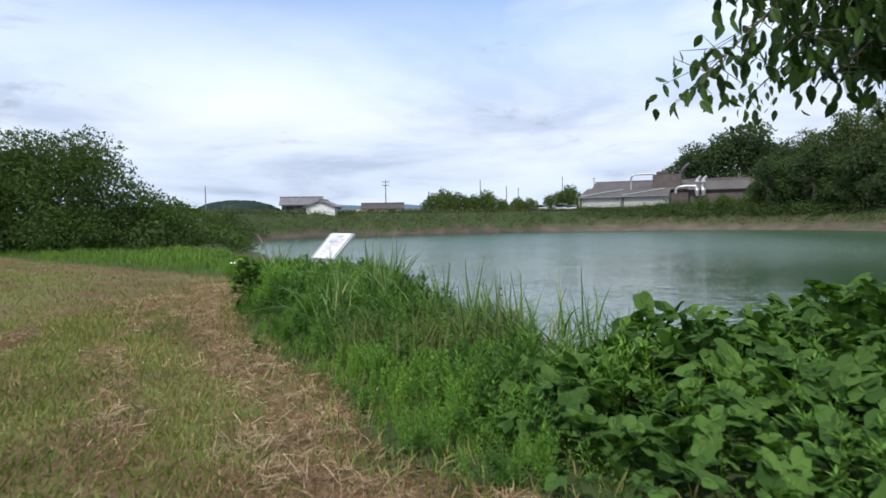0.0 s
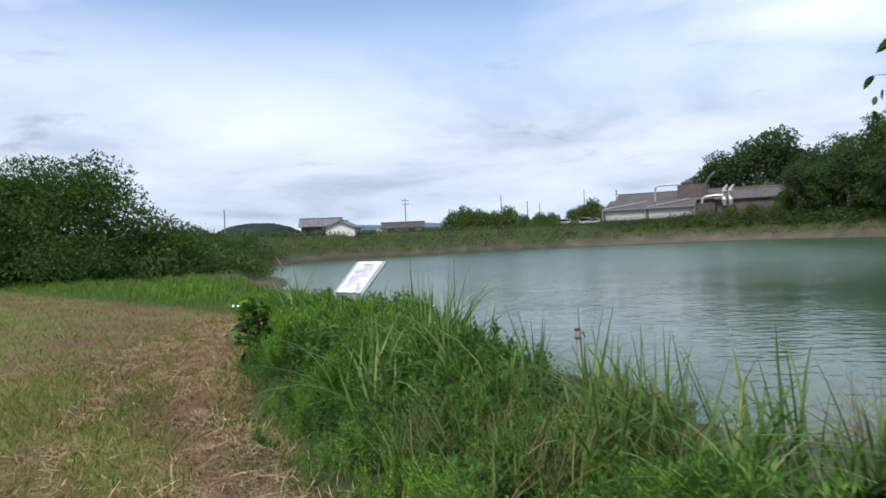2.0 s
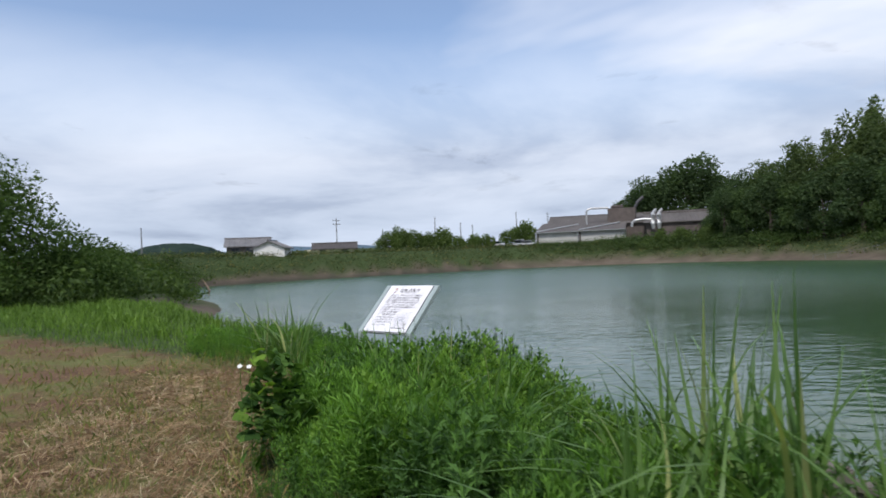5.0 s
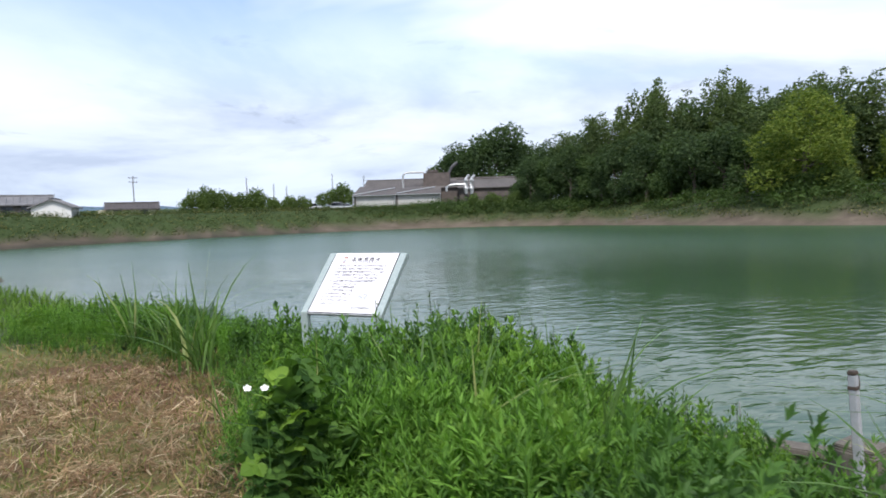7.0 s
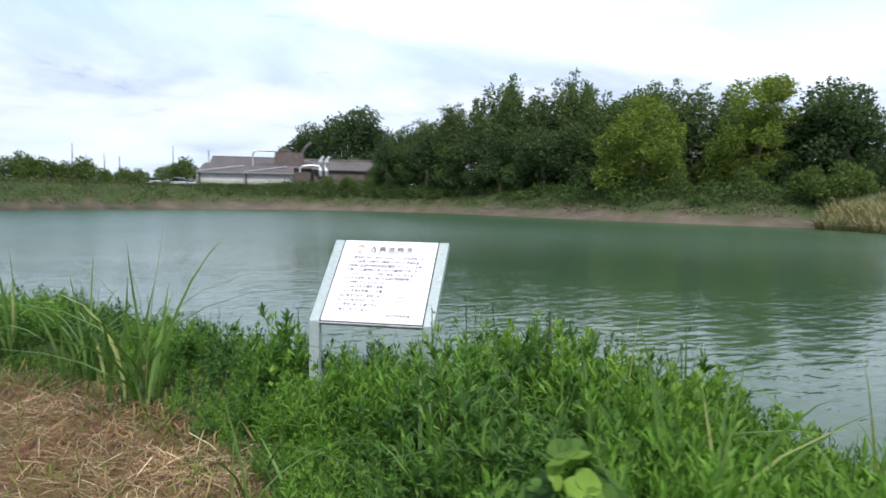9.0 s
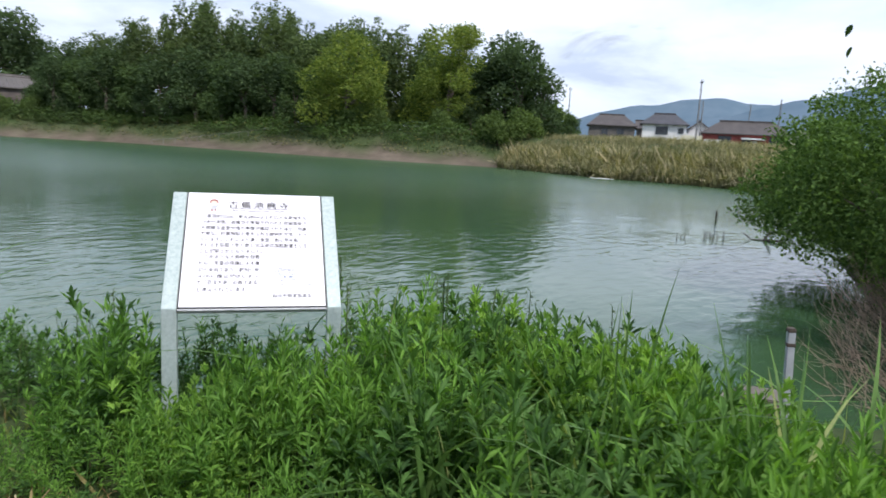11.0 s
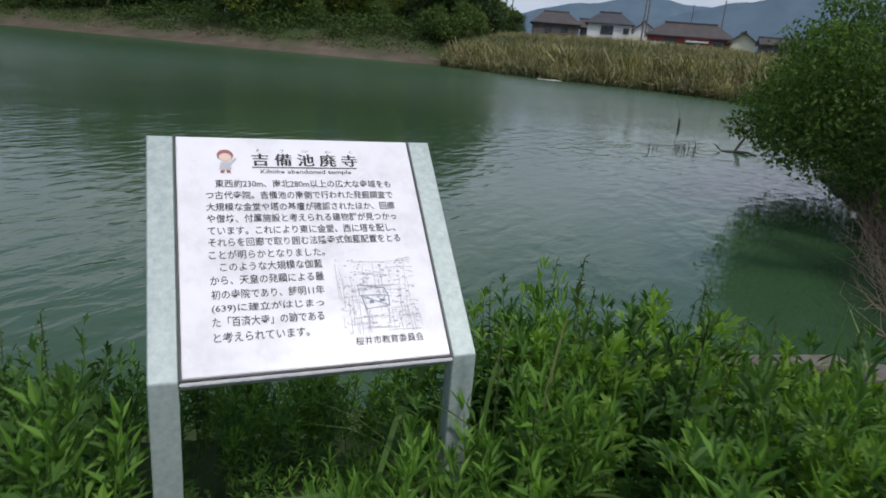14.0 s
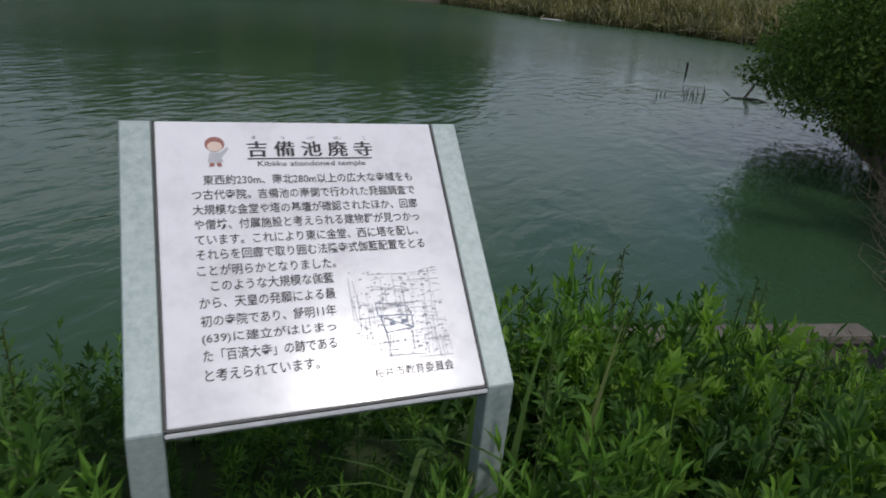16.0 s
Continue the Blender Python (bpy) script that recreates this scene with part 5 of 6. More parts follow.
def branch_tree():
    """The tree whose lower branches hang in from the side at the walk's start."""
    tree = empty("overhanging_tree", pose(8.4, 2.3, 0.4), "tree with hanging branches of large drooping dark leaves", "tree")
    bm = bmesh.new()
    r = random.Random(12)
    tube(bm, [(0, 0, -1.6), (-0.1, 0, 1.8), (-0.3, -0.1, 3.6), (-0.3, -0.2, 5.6)], [0.2, 0.17, 0.13, 0.05], 9)
    places, frames, scales = [], [], []
    lv = np.array([(0, 0, 0), (0.15, -0.02, 0.12), (0.24, -0.06, 0.38), (0.17, -0.05, 0.68), (0, 0.03, 1.0), (-0.17, -0.05, 0.68), (-0.24, -0.06, 0.38), (-0.15, -0.02, 0.12)])
    lf = np.array([(0, 1, 2, 3), (0, 3, 4, 5), (0, 5, 6, 7)])

    def bough(start, end, sag, leaves, thick):
        s, e = Vector(start), Vector(end)
        pts = [s.lerp(e, t) + Vector((0, 0, sag * math.sin(math.pi * t) - 0.5 * t * t)) for t in (0, 0.25, 0.5, 0.75, 1.0)]
        tube(bm, pts, [thick, thick * 0.7, thick * 0.5, thick * 0.3, thick * 0.12], 6, False)
        for _ in range(int(leaves * 1.8)):
            t = r.uniform(0.2, 1.02)
            i = min(3, int(t * 4))
            base = pts[i].lerp(pts[i + 1], t * 4 - i)
            side = Vector((r.gauss(0, 0.24), r.gauss(0, 0.24), r.uniform(-0.35, 0.12)))
            if r.random() < 0.22:
                tube(bm, [base, base + side], [0.006, 0.003], 4, False)
            places.append(base + side)
            away = Vector((r.gauss(0, 0.5), r.gauss(0, 0.5), -0.9)).normalized()
            q = away.to_track_quat("Z", "Y") @ Euler((0, 0, r.uniform(0, 6.3))).to_quaternion()
            frames.append(np.array(q.to_matrix()))
            scales.append(r.uniform(0.12, 0.24))

    for end, sag, leaves in (((-3.8, -2.0, 3.0), 0.9, 150), ((-3.5, -2.6, 3.7), 0.9, 170), ((-3.2, -1.4, 4.2), 0.8, 150), ((-3.0, -2.5, 4.6), 0.7, 170), ((-2.9, -2.0, 3.4), 0.6, 150), ((-2.6, -2.6, 3.7), 0.6, 130), ((-2.3, -1.6, 3.1), 0.5, 130), ((-2.0, -3.0, 4.6), 0.6, 130),
                             ((-1.4, -2.2, 3.4), 0.4, 140), ((-1.0, -3.2, 4.0), 0.5, 140), ((-1.6, 2.9, 3.6), 0.5, 60), ((-1.2, 1.6, 4.2), 0.5, 90), ((0.5, -2.6, 3.2), 0.4, 150), ((1.6, -1.6, 4.4), 0.4, 150), ((1.0, 1.0, 5.2), 0.4, 140), ((-0.8, -0.8, 5.6), 0.3, 150), ((0.6, -2.9, 4.9), 0.4, 150), ((-1.0, -1.6, 2.6), 0.3, 130)):
        bough((-0.2, -0.1, r.uniform(2.2, 3.6)), end, sag, leaves, 0.05)
    part("trunk", bm, BARK, tree)
    v, f = scatter(lv, lf, np.array([tuple(p) for p in places]), np.array(frames), np.array(scales))
    link("crown", big_mesh("crown", v, f), NEAR_LEAF, tree)


branch_tree()

# ---- things in the water ----


def water_things():
    stick = part("stick_in_water", tube(bmesh.new(), [(0, 0, -0.4), (0.02, 0, 0.22), (0.0, 0.02, 0.44)], [0.06, 0.055, 0.045], 8), WET_WOOD)
    stick.matrix_basis = pose(29.85, 12.2, WATER_Z, 0, 4, 0)
    tagged(stick, "dark upright stick standing in the water", "stick")
    bm = bmesh.new()
    tube(bm, [(-0.6, 0, -0.12), (-0.25, 0.1, 0.0), (0.1, 0, 0.0), (0.32, 0.1, 0.30), (0.42, 0.1, 0.48)], [0.02, 0.035, 0.05, 0.045, 0.02], 7)
    tube(bm, [(0.1, 0, 0.02), (0.4, -0.3, 0.05), (0.8, -0.5, -0.05)], [0.05, 0.04, 0.02], 6)
    tube(bm, [(-0.3, 0.1, 0.05), (-0.5, 0.2, 0.2)], [0.03, 0.01], 5)
    snag = part("sunken_branch", bm, WET_WOOD)
    snag.matrix_basis = pose(23.1, 9.15, WATER_Z + 0.0, 0, 0, -60) @ Matrix.Diagonal((1.15, 1.15, 1.15, 1))
    tagged(snag, "dark forked branch lying half sunk in the pond", "branch")
    r = random.Random(2)
    for dx, dy, tall in ((-1.2, 0.9, 0.35), (-1.7, 1.3, 0.28), (-2.2, 1.1, 0.22), (-0.9, 1.4, 0.3), (-2.6, 2.0, 0.25)):
        bm = bmesh.new()
        for k in range(3):
            a = r.uniform(-0.5, 0.5)
            tube(bm, [(k * 0.12, 0, -0.1), (k * 0.12 + a * 0.2, 0.03, tall * r.uniform(0.6, 1.0))], [0.018, 0.008], 5)
        t = part("twig_in_water", bm, WET_WOOD)
        t.matrix_basis = pose(23.4 + dx, 9.3 + dy, WATER_Z, 0, 0, r.uniform(0, 180))
        tagged(t, "thin dark twigs sticking out of the water", "twigs", "twigs in the pond")
    bm = bmesh.new()
    box(bm, -1.1, 1.0, -0.1, 0.1, 0.0, 0.09, 0.02)
    box(bm, -0.2, 1.5, -0.32, -0.15, 0.0, 0.07, 0.02)
    board = part("floating_board", bm, BROKEN_WHITE)
    board.matrix_basis = pose(67.4, 32.8, WATER_Z - 0.005, 0, 0, -70)
    tagged(board, "pale weathered broken board floating at the reeds", "board")
    drift = part("driftwood", tube(bmesh.new(), [(0, 0, -0.2), (0.1, 0, 0.5), (-0.3, 0.1, 1.2), (-0.7, 0.1, 1.7)], [0.12, 0.1, 0.07, 0.03], 7), TWIG)
    drift.matrix_basis = pose(-24.5, 68, WATER_Z)
    tagged(drift, "bleached leaning stump standing at the shore", "driftwood")


water_things()

# ---- poles, houses, factory, cars ----


def utility_pole(x, y, tall, arms=0, turn=0.0, lean=0.0, thick=0.16, z=None):
    ob = empty("utility_pole", pose(x, y, (gz(x, y) if z is None else z) - 0.1, 0, lean, turn), "grey concrete utility pole", "pole", "utility poles")
    part("shaft", tube(bmesh.new(), [(0, 0, 0), (0, 0, tall)], [thick, thick * 0.6], 8), POLE_GREY, ob)
    for k in range(arms):
        z0 = tall - 0.5 - 0.9 * k
        part("crossarm", boxed(-0.9, 0.9, -0.08, 0.02, z0, z0 + 0.12, 0.01), CROSSARM, ob)
        for sx in (-0.75, 0, 0.75):
            part("insulator", tube(bmesh.new(), [(sx, -0.03, z0 + 0.12), (sx, -0.03, z0 + 0.32)], 0.05, 6), CROSSARM, ob)
    return ob


for x, y, tall, arms, turn in ((-59.5, 131, 6.5, 0, 0), (-25, 158, 8.2, 2, 20), (-1.5, 165, 8.0, 0, 0), (22.3, 194, 9.4, 0, 0), (32.5, 200, 9.0, 2, 60), (9, 188, 6.0, 0, 0), (108.5, 33.4, 10.8, 1, 30), (133.8, 67.3, 12, 1, 10), (130.5, 24.8, 9.8, 0, 0), (164, 36, 10.5, 0, 0), (114, 34.2, 8, 0, 0), (5.5, 185, 6.5, 0, 0)):
    utility_pole(x, y, tall, arms, turn)


def gable(bm, w, d, z0, rise, over=0.5, thick=0.18, hip=0.0):
    """A pitched roof, ridge along x; hip draws the ridge's ends in."""
    h = d / 2 + over
    drop = rise * over / (d / 2)
    sec = [(-h, z0 - drop), (0, z0 + rise), (h, z0 - drop), (h, z0 - drop + thick), (0, z0 + rise + thick), (-h, z0 - drop + thick)]
    ends = []
    for side in (-1, 1):
        ends.append([bm.verts.new((side * (w / 2 + over - (hip if k in (1, 4) else 0)), y, z)) for k, (y, z) in enumerate(sec)])
    a, b = ends
    for k in range(6):
        bm.faces.new((a[k], a[(k + 1) % 6], b[(k + 1) % 6], b[k]))
    for s in (a, b):
        bm.faces.new((s[0], s[1], s[4], s[5]))
        bm.faces.new((s[1], s[2], s[3], s[4]))
        if hip:
            bm.faces.new((s[5], s[4], s[3]))
            bm.faces.new((s[0], s[5], s[3], s[2]))
    bmesh.ops.recalc_face_normals(bm, faces=bm.faces)
    return bm


def walls(w, d, z1, rise):
    """Walls with gable ends, ridge along x."""
    bm = bmesh.new()
    sec = [(-d / 2, -3.0), (d / 2, -3.0), (d / 2, z1), (0, z1 + rise), (-d / 2, z1)]
    a = [bm.verts.new((-w / 2, y, z)) for y, z in sec]
    b = [bm.verts.new((w / 2, y, z)) for y, z in sec]
    bm.faces.new(a[::-1])
    bm.faces.new(b)
    for k in range(5):
        bm.faces.new((a[k], a[(k + 1) % 5], b[(k + 1) % 5], b[k]))
    bmesh.ops.recalc_face_normals(bm, faces=bm.faces)
    return bm


def window_on(parent, x, y, z, w, h, turn=0.0, mat=FRAME_DARK, bars=1):
    m = pose(x, y, z, 0, 0, turn)
    win = part("window", boxed(-w / 2, w / 2, -0.03, 0.03, 0, h, 0.0, m), GLASS, parent)
    bm = bmesh.new()
    for x0, x1, z0, z1 in ((-w / 2 - 0.08, w / 2 + 0.08, -0.1, 0.0), (-w / 2 - 0.08, w / 2 + 0.08, h, h + 0.1), (-w / 2 - 0.08, -w / 2, 0, h), (w / 2, w / 2 + 0.08, 0, h)):
        box(bm, x0, x1, -0.08, 0.04, z0, z1, 0, m)
    for k in range(bars):
        c = -w / 2 + w * (k + 1) / (bars + 1)
        box(bm, c - 0.03, c + 0.03, -0.06, 0.035, 0, h, 0, m)
    part("frame", bm, mat, win)
    return win


def roof_with_ridge(parent, w, d, z, rise, mat, m=None, over=0.5, courses=True, hip=0.0):
    bm = gable(bmesh.new(), w, d, z, rise, over, 0.18, hip)
    if m is not None:
        bmesh.ops.transform(bm, matrix=m, verts=bm.verts)
    roof = part("roof", bm, mat, parent)
    bm = boxed(-w / 2 - over - 0.05 + hip, w / 2 + over + 0.05 - hip, -0.18, 0.18, z + rise + 0.12, z + rise + 0.4, 0.03)
    if courses and not hip:
        n = int(w / 0.9)
        for k in range(n):
            x = -w / 2 + (k + 0.5) * w / n
            for s in (-1, 1):
                ends = [Vector((x, 0, z + rise + 0.2)), Vector((x, s * (d / 2 + over), z + 0.2 - rise * over / (d / 2)))]
                part("tile_course", tube(bmesh.new(), [m @ p for p in ends] if m is not None else ends, 0.07, 4), mat, roof)
    if m is not None:
        bmesh.ops.transform(bm, matrix=m, verts=bm.verts)
    part("ridge", bm, mat, roof)
    return roof


def house(x, y, turn, w, d, z1, rise, wall, roof, label, windows=(), z=None, hip=0.0):
    ob = empty("house", pose(x, y, gz(x, y) if z is None else z, 0, 0, turn), label, "house")
    part("wall", walls(w, d, z1, 0.02 if hip else rise), wall, ob)
    roof_with_ridge(ob, w, d, z1, rise, roof, hip=hip)
    for wx, wz, ww, wh, bars in windows:
        window_on(ob, wx, -d / 2 - 0.02, wz, ww, wh, 0, FRAME_DARK, bars)
    return ob


def far_left_houses():
    h = house(-36.5, 124.5, 14, 7.5, 7, 1.9, 1.3, WALL_DARK, ROOF_TILE, "low house with grey tiled roofs and a white gable wall", ((-2.2, 0.5, 1.4, 1.0, 1), (0.4, 0.5, 1.4, 1.0, 1)))
    m = pose(4.4, -2.5, 0, 0, 0, 78)
    bm = walls(6.5, 5.6, 1.35, 1.15)
    bmesh.ops.transform(bm, matrix=m, verts=bm.verts)
    part("wall", bm, WALL_WHITE, h, "white rendered wing")
    roof_with_ridge(h, 6.5, 5.6, 1.35, 1.15, ROOF_TILE, m)
    s = house(-22.8, 140.5, 8, 8.6, 6.0, 1.1, 1.0, WALL_CREAM, ROOF_BROWN, "long low cream shed with a brown tiled roof", ((-2.5, 0.2, 1.2, 0.7, 0), (2.0, 0.2, 1.2, 0.7, 0)))
    part("lean_to", boxed(-5.8, -4.35, -2.2, 1.6, -1, 1.0, 0.05), WALL_CREAM, s)


far_left_houses()


def far_right_houses():
    house(139.5, 59.5, -66, 9.5, 8, 4.2, 2.1, WALL_DARK, ROOF_BROWN, "dark timbered house with a brown tiled roof", ((-1.5, 2.2, 1.2, 1.1, 1), (1.8, 2.2, 1.4, 1.1, 1)), hip=2.6)
    house(144, 52, -70, 6, 7, 3.8, 1.5, WALL_DARK, ROOF_BROWN, "dark timbered house with a brown tiled roof", ((0.5, 2.2, 1.5, 1.1, 1),))
    w = house(123, 43, -72, 7.6, 7, 4.3, 1.7, WALL_WHITE, ROOF_DARK, "white rendered house with a dark tiled hipped roof and a balcony", ((-0.4, 2.4, 2.0, 1.3, 3), (2.9, 2.7, 0.8, 0.8, 0)), hip=2.4)
    part("lower_storey", boxed(-3.85, 4.3, -3.62, -3.53, -1, 1.5, 0.02), WALL_DARK, w, "dark lower storey")
    part("balcony", boxed(3.6, 5.8, -4.4, -2.6, 1.3, 2.7, 0.04), WALL_WHITE, w)
    house(126, 37.5, -72 + 90, 5, 3.6, 3.6, 1.3, WALL_WHITE, ROOF_BROWN, "white gabled house behind", ((0, 2.8, 0.9, 0.8, 0),))
    part_house = house(121.5, 28.5, -78, 13.5, 7, 2.9, 1.9, WALL_RED, ROOF_BROWN, "long red-walled house with a brown tiled roof", ((-3.2, 1.0, 1.9, 1.3, 1), (0.2, 1.0, 1.2, 1.2, 0), (4.6, 1.0, 1.8, 1.3, 1)), hip=3.0)
    part("porch", boxed(-0.6, 3.0, -4.6, -3.52, 1.9, 2.15, 0.03), WALL_WHITE, part_house, "white porch canopy")
    part("door", boxed(0.9, 1.9, -3.6, -3.52, -0.8, 1.7, 0.02), WALL_WHITE, part_house, "white entrance door")
    house(119.5, 19.8, -78 + 90, 5.5, 3.6, 2.4, 1.3, WALL_CREAM, ROOF_BROWN, "small cream gabled house", ((0, 0.8, 1.5, 1.3, 1),))
    house(123, 14.5, -80, 5.5, 6, 2.4, 0.9, WALL_DARK, ROOF_BROWN, "dark low house with a brown roof", ((-1, 1, 1.4, 1.0, 1),))
    wall = empty("garden_wall", pose(114, 34, gz(114, 34), 0, 0, -75), "pale garden wall and shed before the houses", "wall")
    part("panel", boxed(-3.2, 0.2, -0.1, 0.1, -0.5, 2.1, 0.03), WALL_CREAM, wall)
    part("panel", boxed(0.5, 3.2, -0.1, 0.1, -0.5, 1.6, 0.03), WALL_WHITE, wall)


far_right_houses()


def factory():
    fx, fy = 33.0, 170.0
    base = gz(fx, fy) + 0.7
    ob = empty("factory", pose(fx, fy, base, 0, 0, -17), "weathered low factory with brown sheet roofs and pale walls", "building")
    for x0, x1, y0 in ((-7.5, 2.6, -6.0), (3.0, 14.0, -7.0)):
        bm = bmesh.new()
        sec = [(y0, -6), (9, -6), (9, 5.0), (y0, 2.25)]
        a = [bm.verts.new((x0, y, z)) for y, z in sec]
        b = [bm.verts.new((x1, y, z)) for y, z in sec]
        bm.faces.new(a)
        bm.faces.new(b[::-1])
        for k in range(4):
            bm.faces.new((a[k], b[k], b[(k + 1) % 4], a[(k + 1) % 4]))
        bmesh.ops.recalc_face_normals(bm, faces=bm.faces)
        part("wall", bm, WALL_STAINED, ob, "pale stained wall")
        slope = math.atan2(5.0 - 2.25, 9 - y0)
        L = math.hypot(5.0 - 2.25, 9 - y0)
        m = Matrix.Translation((0, y0, 2.27)) @ Matrix.Rotation(slope, 4, "X")
        bm = boxed(x0 - 0.4, x1 + 0.2, -0.7, L, 0.0, 0.14, 0.02, m)
        roof = part("roof", bm, FACTORY_ROOF, ob, "weathered brown sheet roof")
        for k in range(int((x1 - x0) / 0.8)):
            part("seam", boxed(x0 + k * 0.8, x0 + k * 0.8 + 0.12, -0.68, L, 0.14, 0.19, 0, m), FACTORY_ROOF, roof)
        part("gutter", boxed(x0 - 0.4, x1 + 0.2, -0.86, -0.71, -0.05, 0.14, 0.02, m), PIPE_WHITE, roof, "pale gutter")
        part("roof_pipe", tube(bmesh.new(), [m @ Vector((x0 + 0.2, -0.4, 0.32)), m @ Vector((x0 + 9.6, L * 0.62, 0.36))], 0.17, 8), PIPE_WHITE, roof, "pale pipe laid up the roof")
        part("downpipe", tube(bmesh.new(), [(x0 - 0.25, y0 - 0.3, 2.2), (x0 - 0.25, y0 - 0.3, -3)], 0.14, 8), PIPE_WHITE, ob)
        part("downpipe", tube(bmesh.new(), [(x0 + 0.3, y0 - 0.25, 2.1), (x0 + 0.3, y0 - 0.25, -3)], 0.22, 8), WALL_DARK, ob, "dark downpipe")
    m = pose(16, 14, 0)
    bm = walls(44, 18, 4.2, 2.6)
    bmesh.ops.transform(bm, matrix=m, verts=bm.verts)
    part("wall", bm, RUST, ob, "brown sheet wall")
    roof_with_ridge(ob, 44, 18, 4.2, 2.6, FACTORY_ROOF, m, 0.6)
    m = pose(30, 6, 0)
    bm = walls(22, 16, 3.6, 2.4)
    bmesh.ops.transform(bm, matrix=m, verts=bm.verts)
    part("wall", bm, RUST, ob, "brown sheet wall")
    roof_with_ridge(ob, 22, 16, 3.6, 2.4, FACTORY_ROOF, m, 0.6)
    part("dust_house", boxed(9.5, 16.5, 6.0, 10.5, 3.0, 8.2, 0.08), RUST, ob, "rust-brown boxy dust collector")
    part("dust_hood", boxed(10.3, 13.5, 6.3, 9.5, 8.2, 9.0, 0.25), RUST, ob)
    part("chimney", tube(bmesh.new(), [(16.2, 6.5, 4.0), (16.4, 6.5, 8.0), (17.2, 6.6, 9.6), (18.6, 6.8, 10.8)], [0.4, 0.4, 0.45, 0.45], 10), FRAME_DARK, ob, "dark bent duct")
    part("duct", tube(bmesh.new(), [(4.2, 4.0, 3.6), (4.2, 4.0, 7.4), (4.5, 4.0, 8.0), (5.2, 4.1, 8.3), (9.8, 5.0, 8.3)], 0.26, 8), PIPE_WHITE, ob, "pale bent metal duct")
    for sx in (20.6, 22.0):
        part("cyclone", tube(bmesh.new(), [(sx, -3.5, 2.0), (sx, -3.5, 3.4), (sx, -3.5, 5.4), (sx + 0.1, -3.5, 6.0), (sx + 0.8, -3.5, 6.8)], [0.35, 0.62, 0.62, 0.4, 0.32], 10), PIPE_WHITE, ob, "pale metal cyclone with a bent outlet")
    part("duct", tube(bmesh.new(), [(15.6, -3.4, 2.8), (15.7, -3.4, 3.7), (16.4, -3.4, 4.3), (18.0, -3.4, 4.5), (20.6, -3.5, 4.4)], 0.3, 8), PIPE_WHITE, ob, "pale bent metal duct")


factory()


def car_thing(x, y, turn, tall, label, van=False):
    ob = empty("car", pose(x, y, gz(x, y), 0, 0, turn), label, "car", "cars parked by the far shore")
    part("body", boxed(-2.1, 2.1, -0.82, 0.82, 0.28, 0.85, 0.14), CAR_WHITE, ob)
    bm = boxed(-1.5, 1.0, -0.74, 0.74, 0.8, tall, 0.12)
    for v in bm.verts:
        if v.co.z > 1.1:
            v.co.x = v.co.x * (0.92 if van else 0.78) - 0.12
    part("cabin", bm, GLASS, ob, "dark glazed cabin")
    part("roof_panel", boxed(-1.3, 0.6 if not van else 0.8, -0.70, 0.70, tall - 0.03, tall + 0.05, 0.04), CAR_WHITE, ob)
    for sx in (-1.3, 1.35):
        for sy in (-0.8, 0.8):
            w = part("wheel", tube(bmesh.new(), [(sx, sy - 0.1, 0.31), (sx, sy + 0.1, 0.31)], 0.31, 14), TYRE, ob)
            part("rim", tube(bmesh.new(), [(sx, sy - 0.11, 0.31), (sx, sy + 0.11, 0.31)], 0.18, 10), PIPE_WHITE, w)
    part("bumper", boxed(2.05, 2.18, -0.75, 0.75, 0.3, 0.52, 0.04), FRAME_DARK, ob)
    for sy in (-0.6, 0.6):
        part("headlight", boxed(2.06, 2.14, sy - 0.16, sy + 0.16, 0.6, 0.74, 0.03), PIPE_WHITE, ob)


car_thing(13.6, 163.0, -20, 1.45, "white car parked by the far shore")
car_thing(19.2, 161.0, -60, 1.7, "white small van parked by the far shore", True)
car_thing(20.8, 159.2, -75, 1.35, "white car parked among weeds by the far shore")


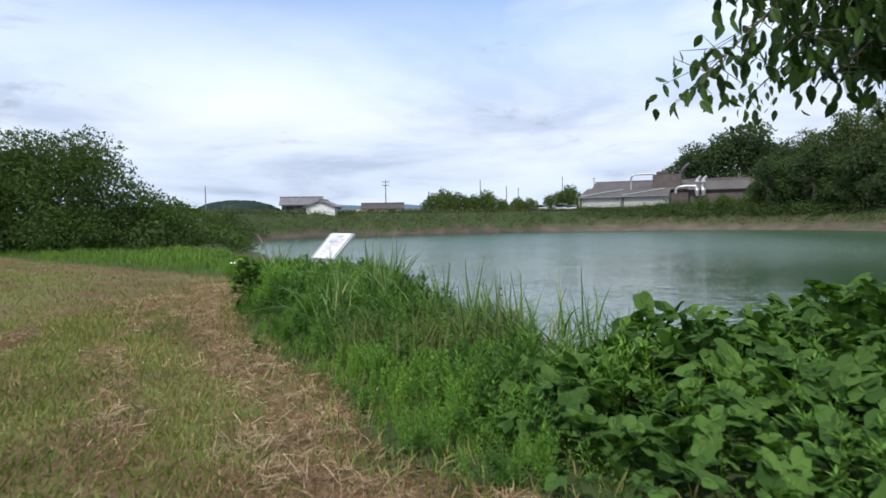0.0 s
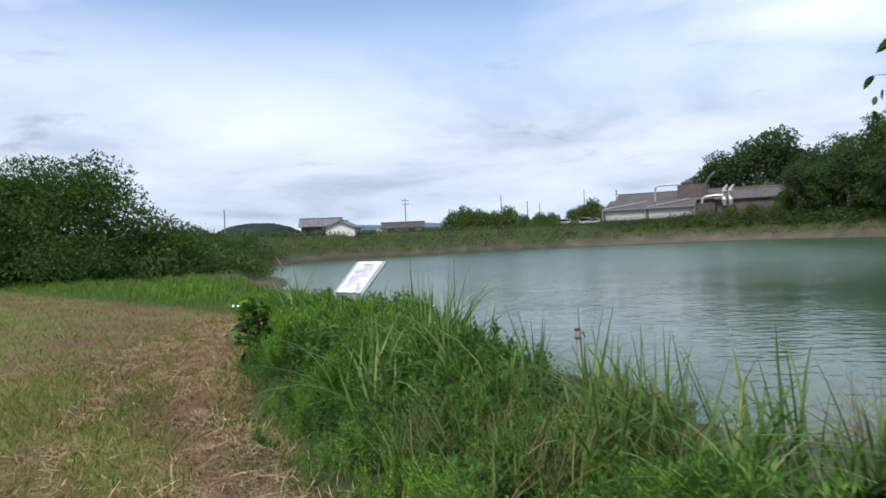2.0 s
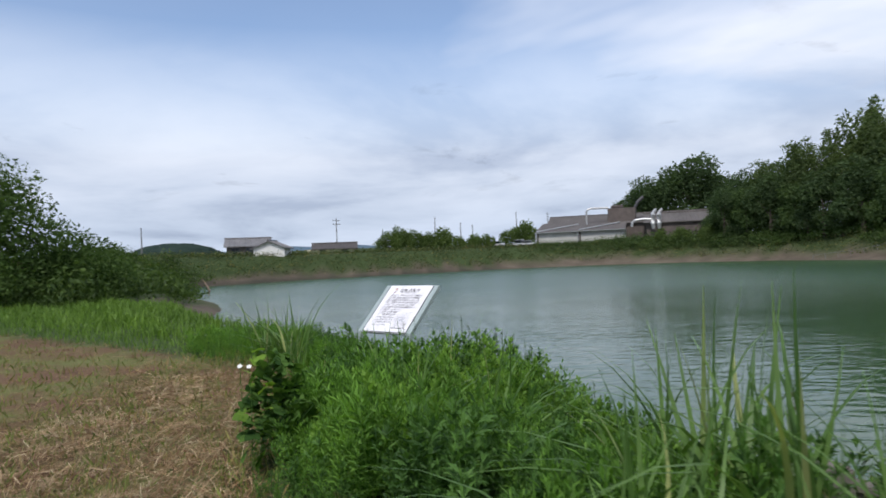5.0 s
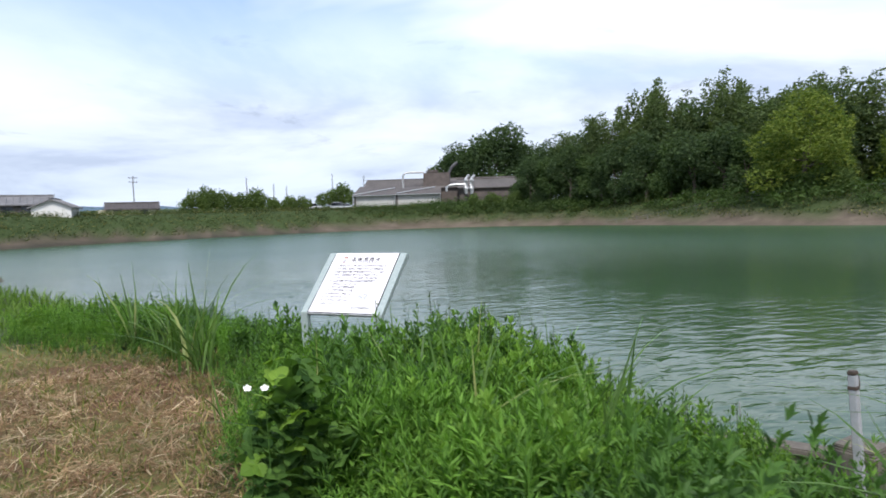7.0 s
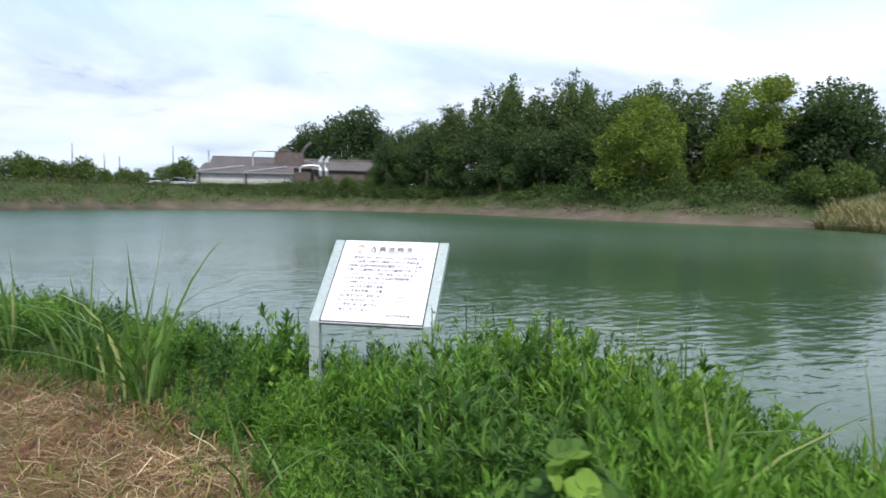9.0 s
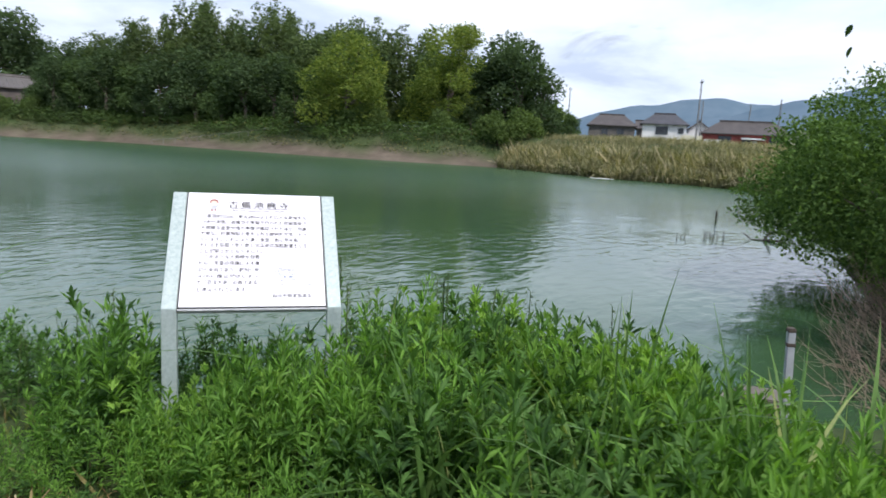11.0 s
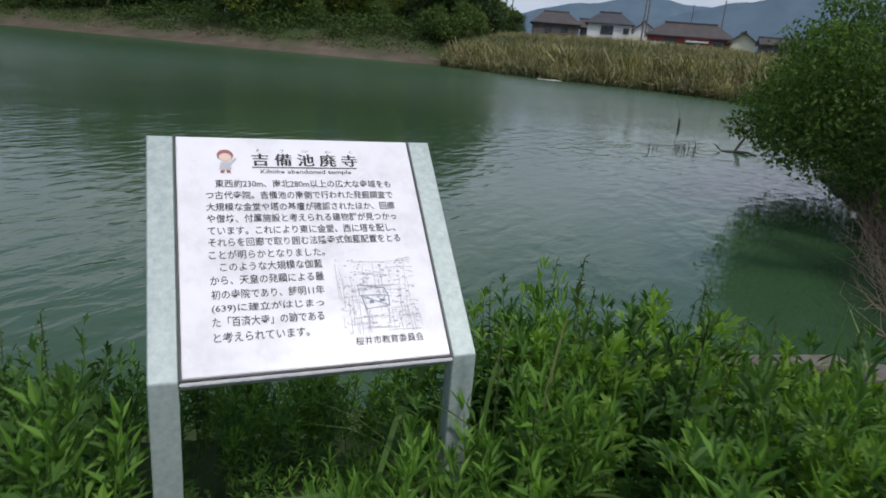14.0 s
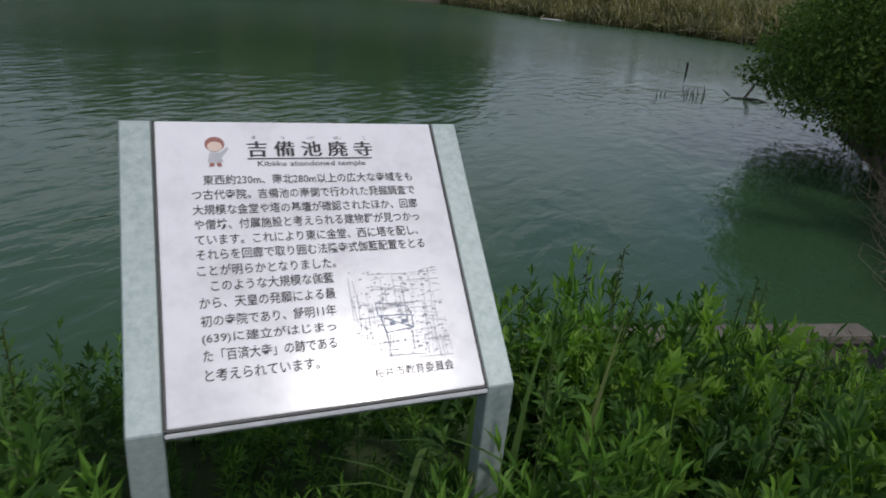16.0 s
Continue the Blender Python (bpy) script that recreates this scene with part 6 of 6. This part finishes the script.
def shore_fence():
    """Low posts and a rail along the far bank before the wood."""
    pts = [(64, 114), (70, 106), (74, 98), (77, 88), (80.5, 78), (84, 68), (86, 60)]
    f = empty("bank_fence", pose(0, 0, 0), "low pale rail fence along the far bank", "fence")
    tops = []
    for (ax, ay), (bx, by) in zip(pts, pts[1:]):
        n = 5
        for k in range(n):
            x, y = ax + (bx - ax) * k / n, ay + (by - ay) * k / n
            z = gz(x, y)
            part("post", tube(bmesh.new(), [(x, y, z - 0.2), (x, y, z + 0.9)], 0.035, 5), POLE_GREY, f)
            tops.append((x, y, z + 0.95))
    for a, b in zip(tops, tops[1:]):
        part("rail", tube(bmesh.new(), [a, b], 0.025, 5, False), POLE_GREY, f)


shore_fence()


def distance():
    """Mountain ridges far off and a wooded hill."""
    bearing = np.radians(np.linspace(-60, 130, 240))
    deg = np.degrees(bearing)

    def ridge(name, r0, height, label):
        prof = height(deg)
        rows = [(r0 * 0.86, -8), (r0 * 0.92, 0.45), (r0, 1.0), (r0 * 1.15, 0.5)]
        vs = []
        for r, k in rows:
            z = np.full_like(prof, -8.0) if k < 0 else prof * k * (1 + 0.015 * np.sin(deg * 1.9 + r))
            vs.append(np.stack([r * np.sin(bearing), r * np.cos(bearing), z], -1))
        n = len(deg)
        i = (np.arange(3)[:, None] * n + np.arange(n - 1)[None]).ravel()
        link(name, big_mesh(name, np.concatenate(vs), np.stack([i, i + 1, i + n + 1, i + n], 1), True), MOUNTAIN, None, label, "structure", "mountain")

    # both ridges get their blue haze from the material's colour
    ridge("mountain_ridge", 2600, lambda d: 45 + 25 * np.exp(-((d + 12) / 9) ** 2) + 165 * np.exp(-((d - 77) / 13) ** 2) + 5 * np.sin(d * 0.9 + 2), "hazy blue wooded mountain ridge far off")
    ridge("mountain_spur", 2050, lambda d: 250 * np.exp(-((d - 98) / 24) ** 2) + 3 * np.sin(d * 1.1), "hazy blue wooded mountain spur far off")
    bm = bmesh.new()
    bmesh.ops.create_icosphere(bm, subdivisions=5, radius=1)
    for v in bm.verts:
        q = v.co.copy()
        v.co = Vector((q.x * 27, q.y * 27, max(q.z, -0.2) * 11)) * (1 + 0.05 * noise.noise(q * 7) + 0.04 * noise.noise(q * 18))
    hill = part("wooded_hill", bm, HILL, None, "small dark wooded hill far off", True)
    hill.matrix_basis = pose(-147, 367, 4.5)
    tagged(hill, "", "hill", "", "structure")


distance()
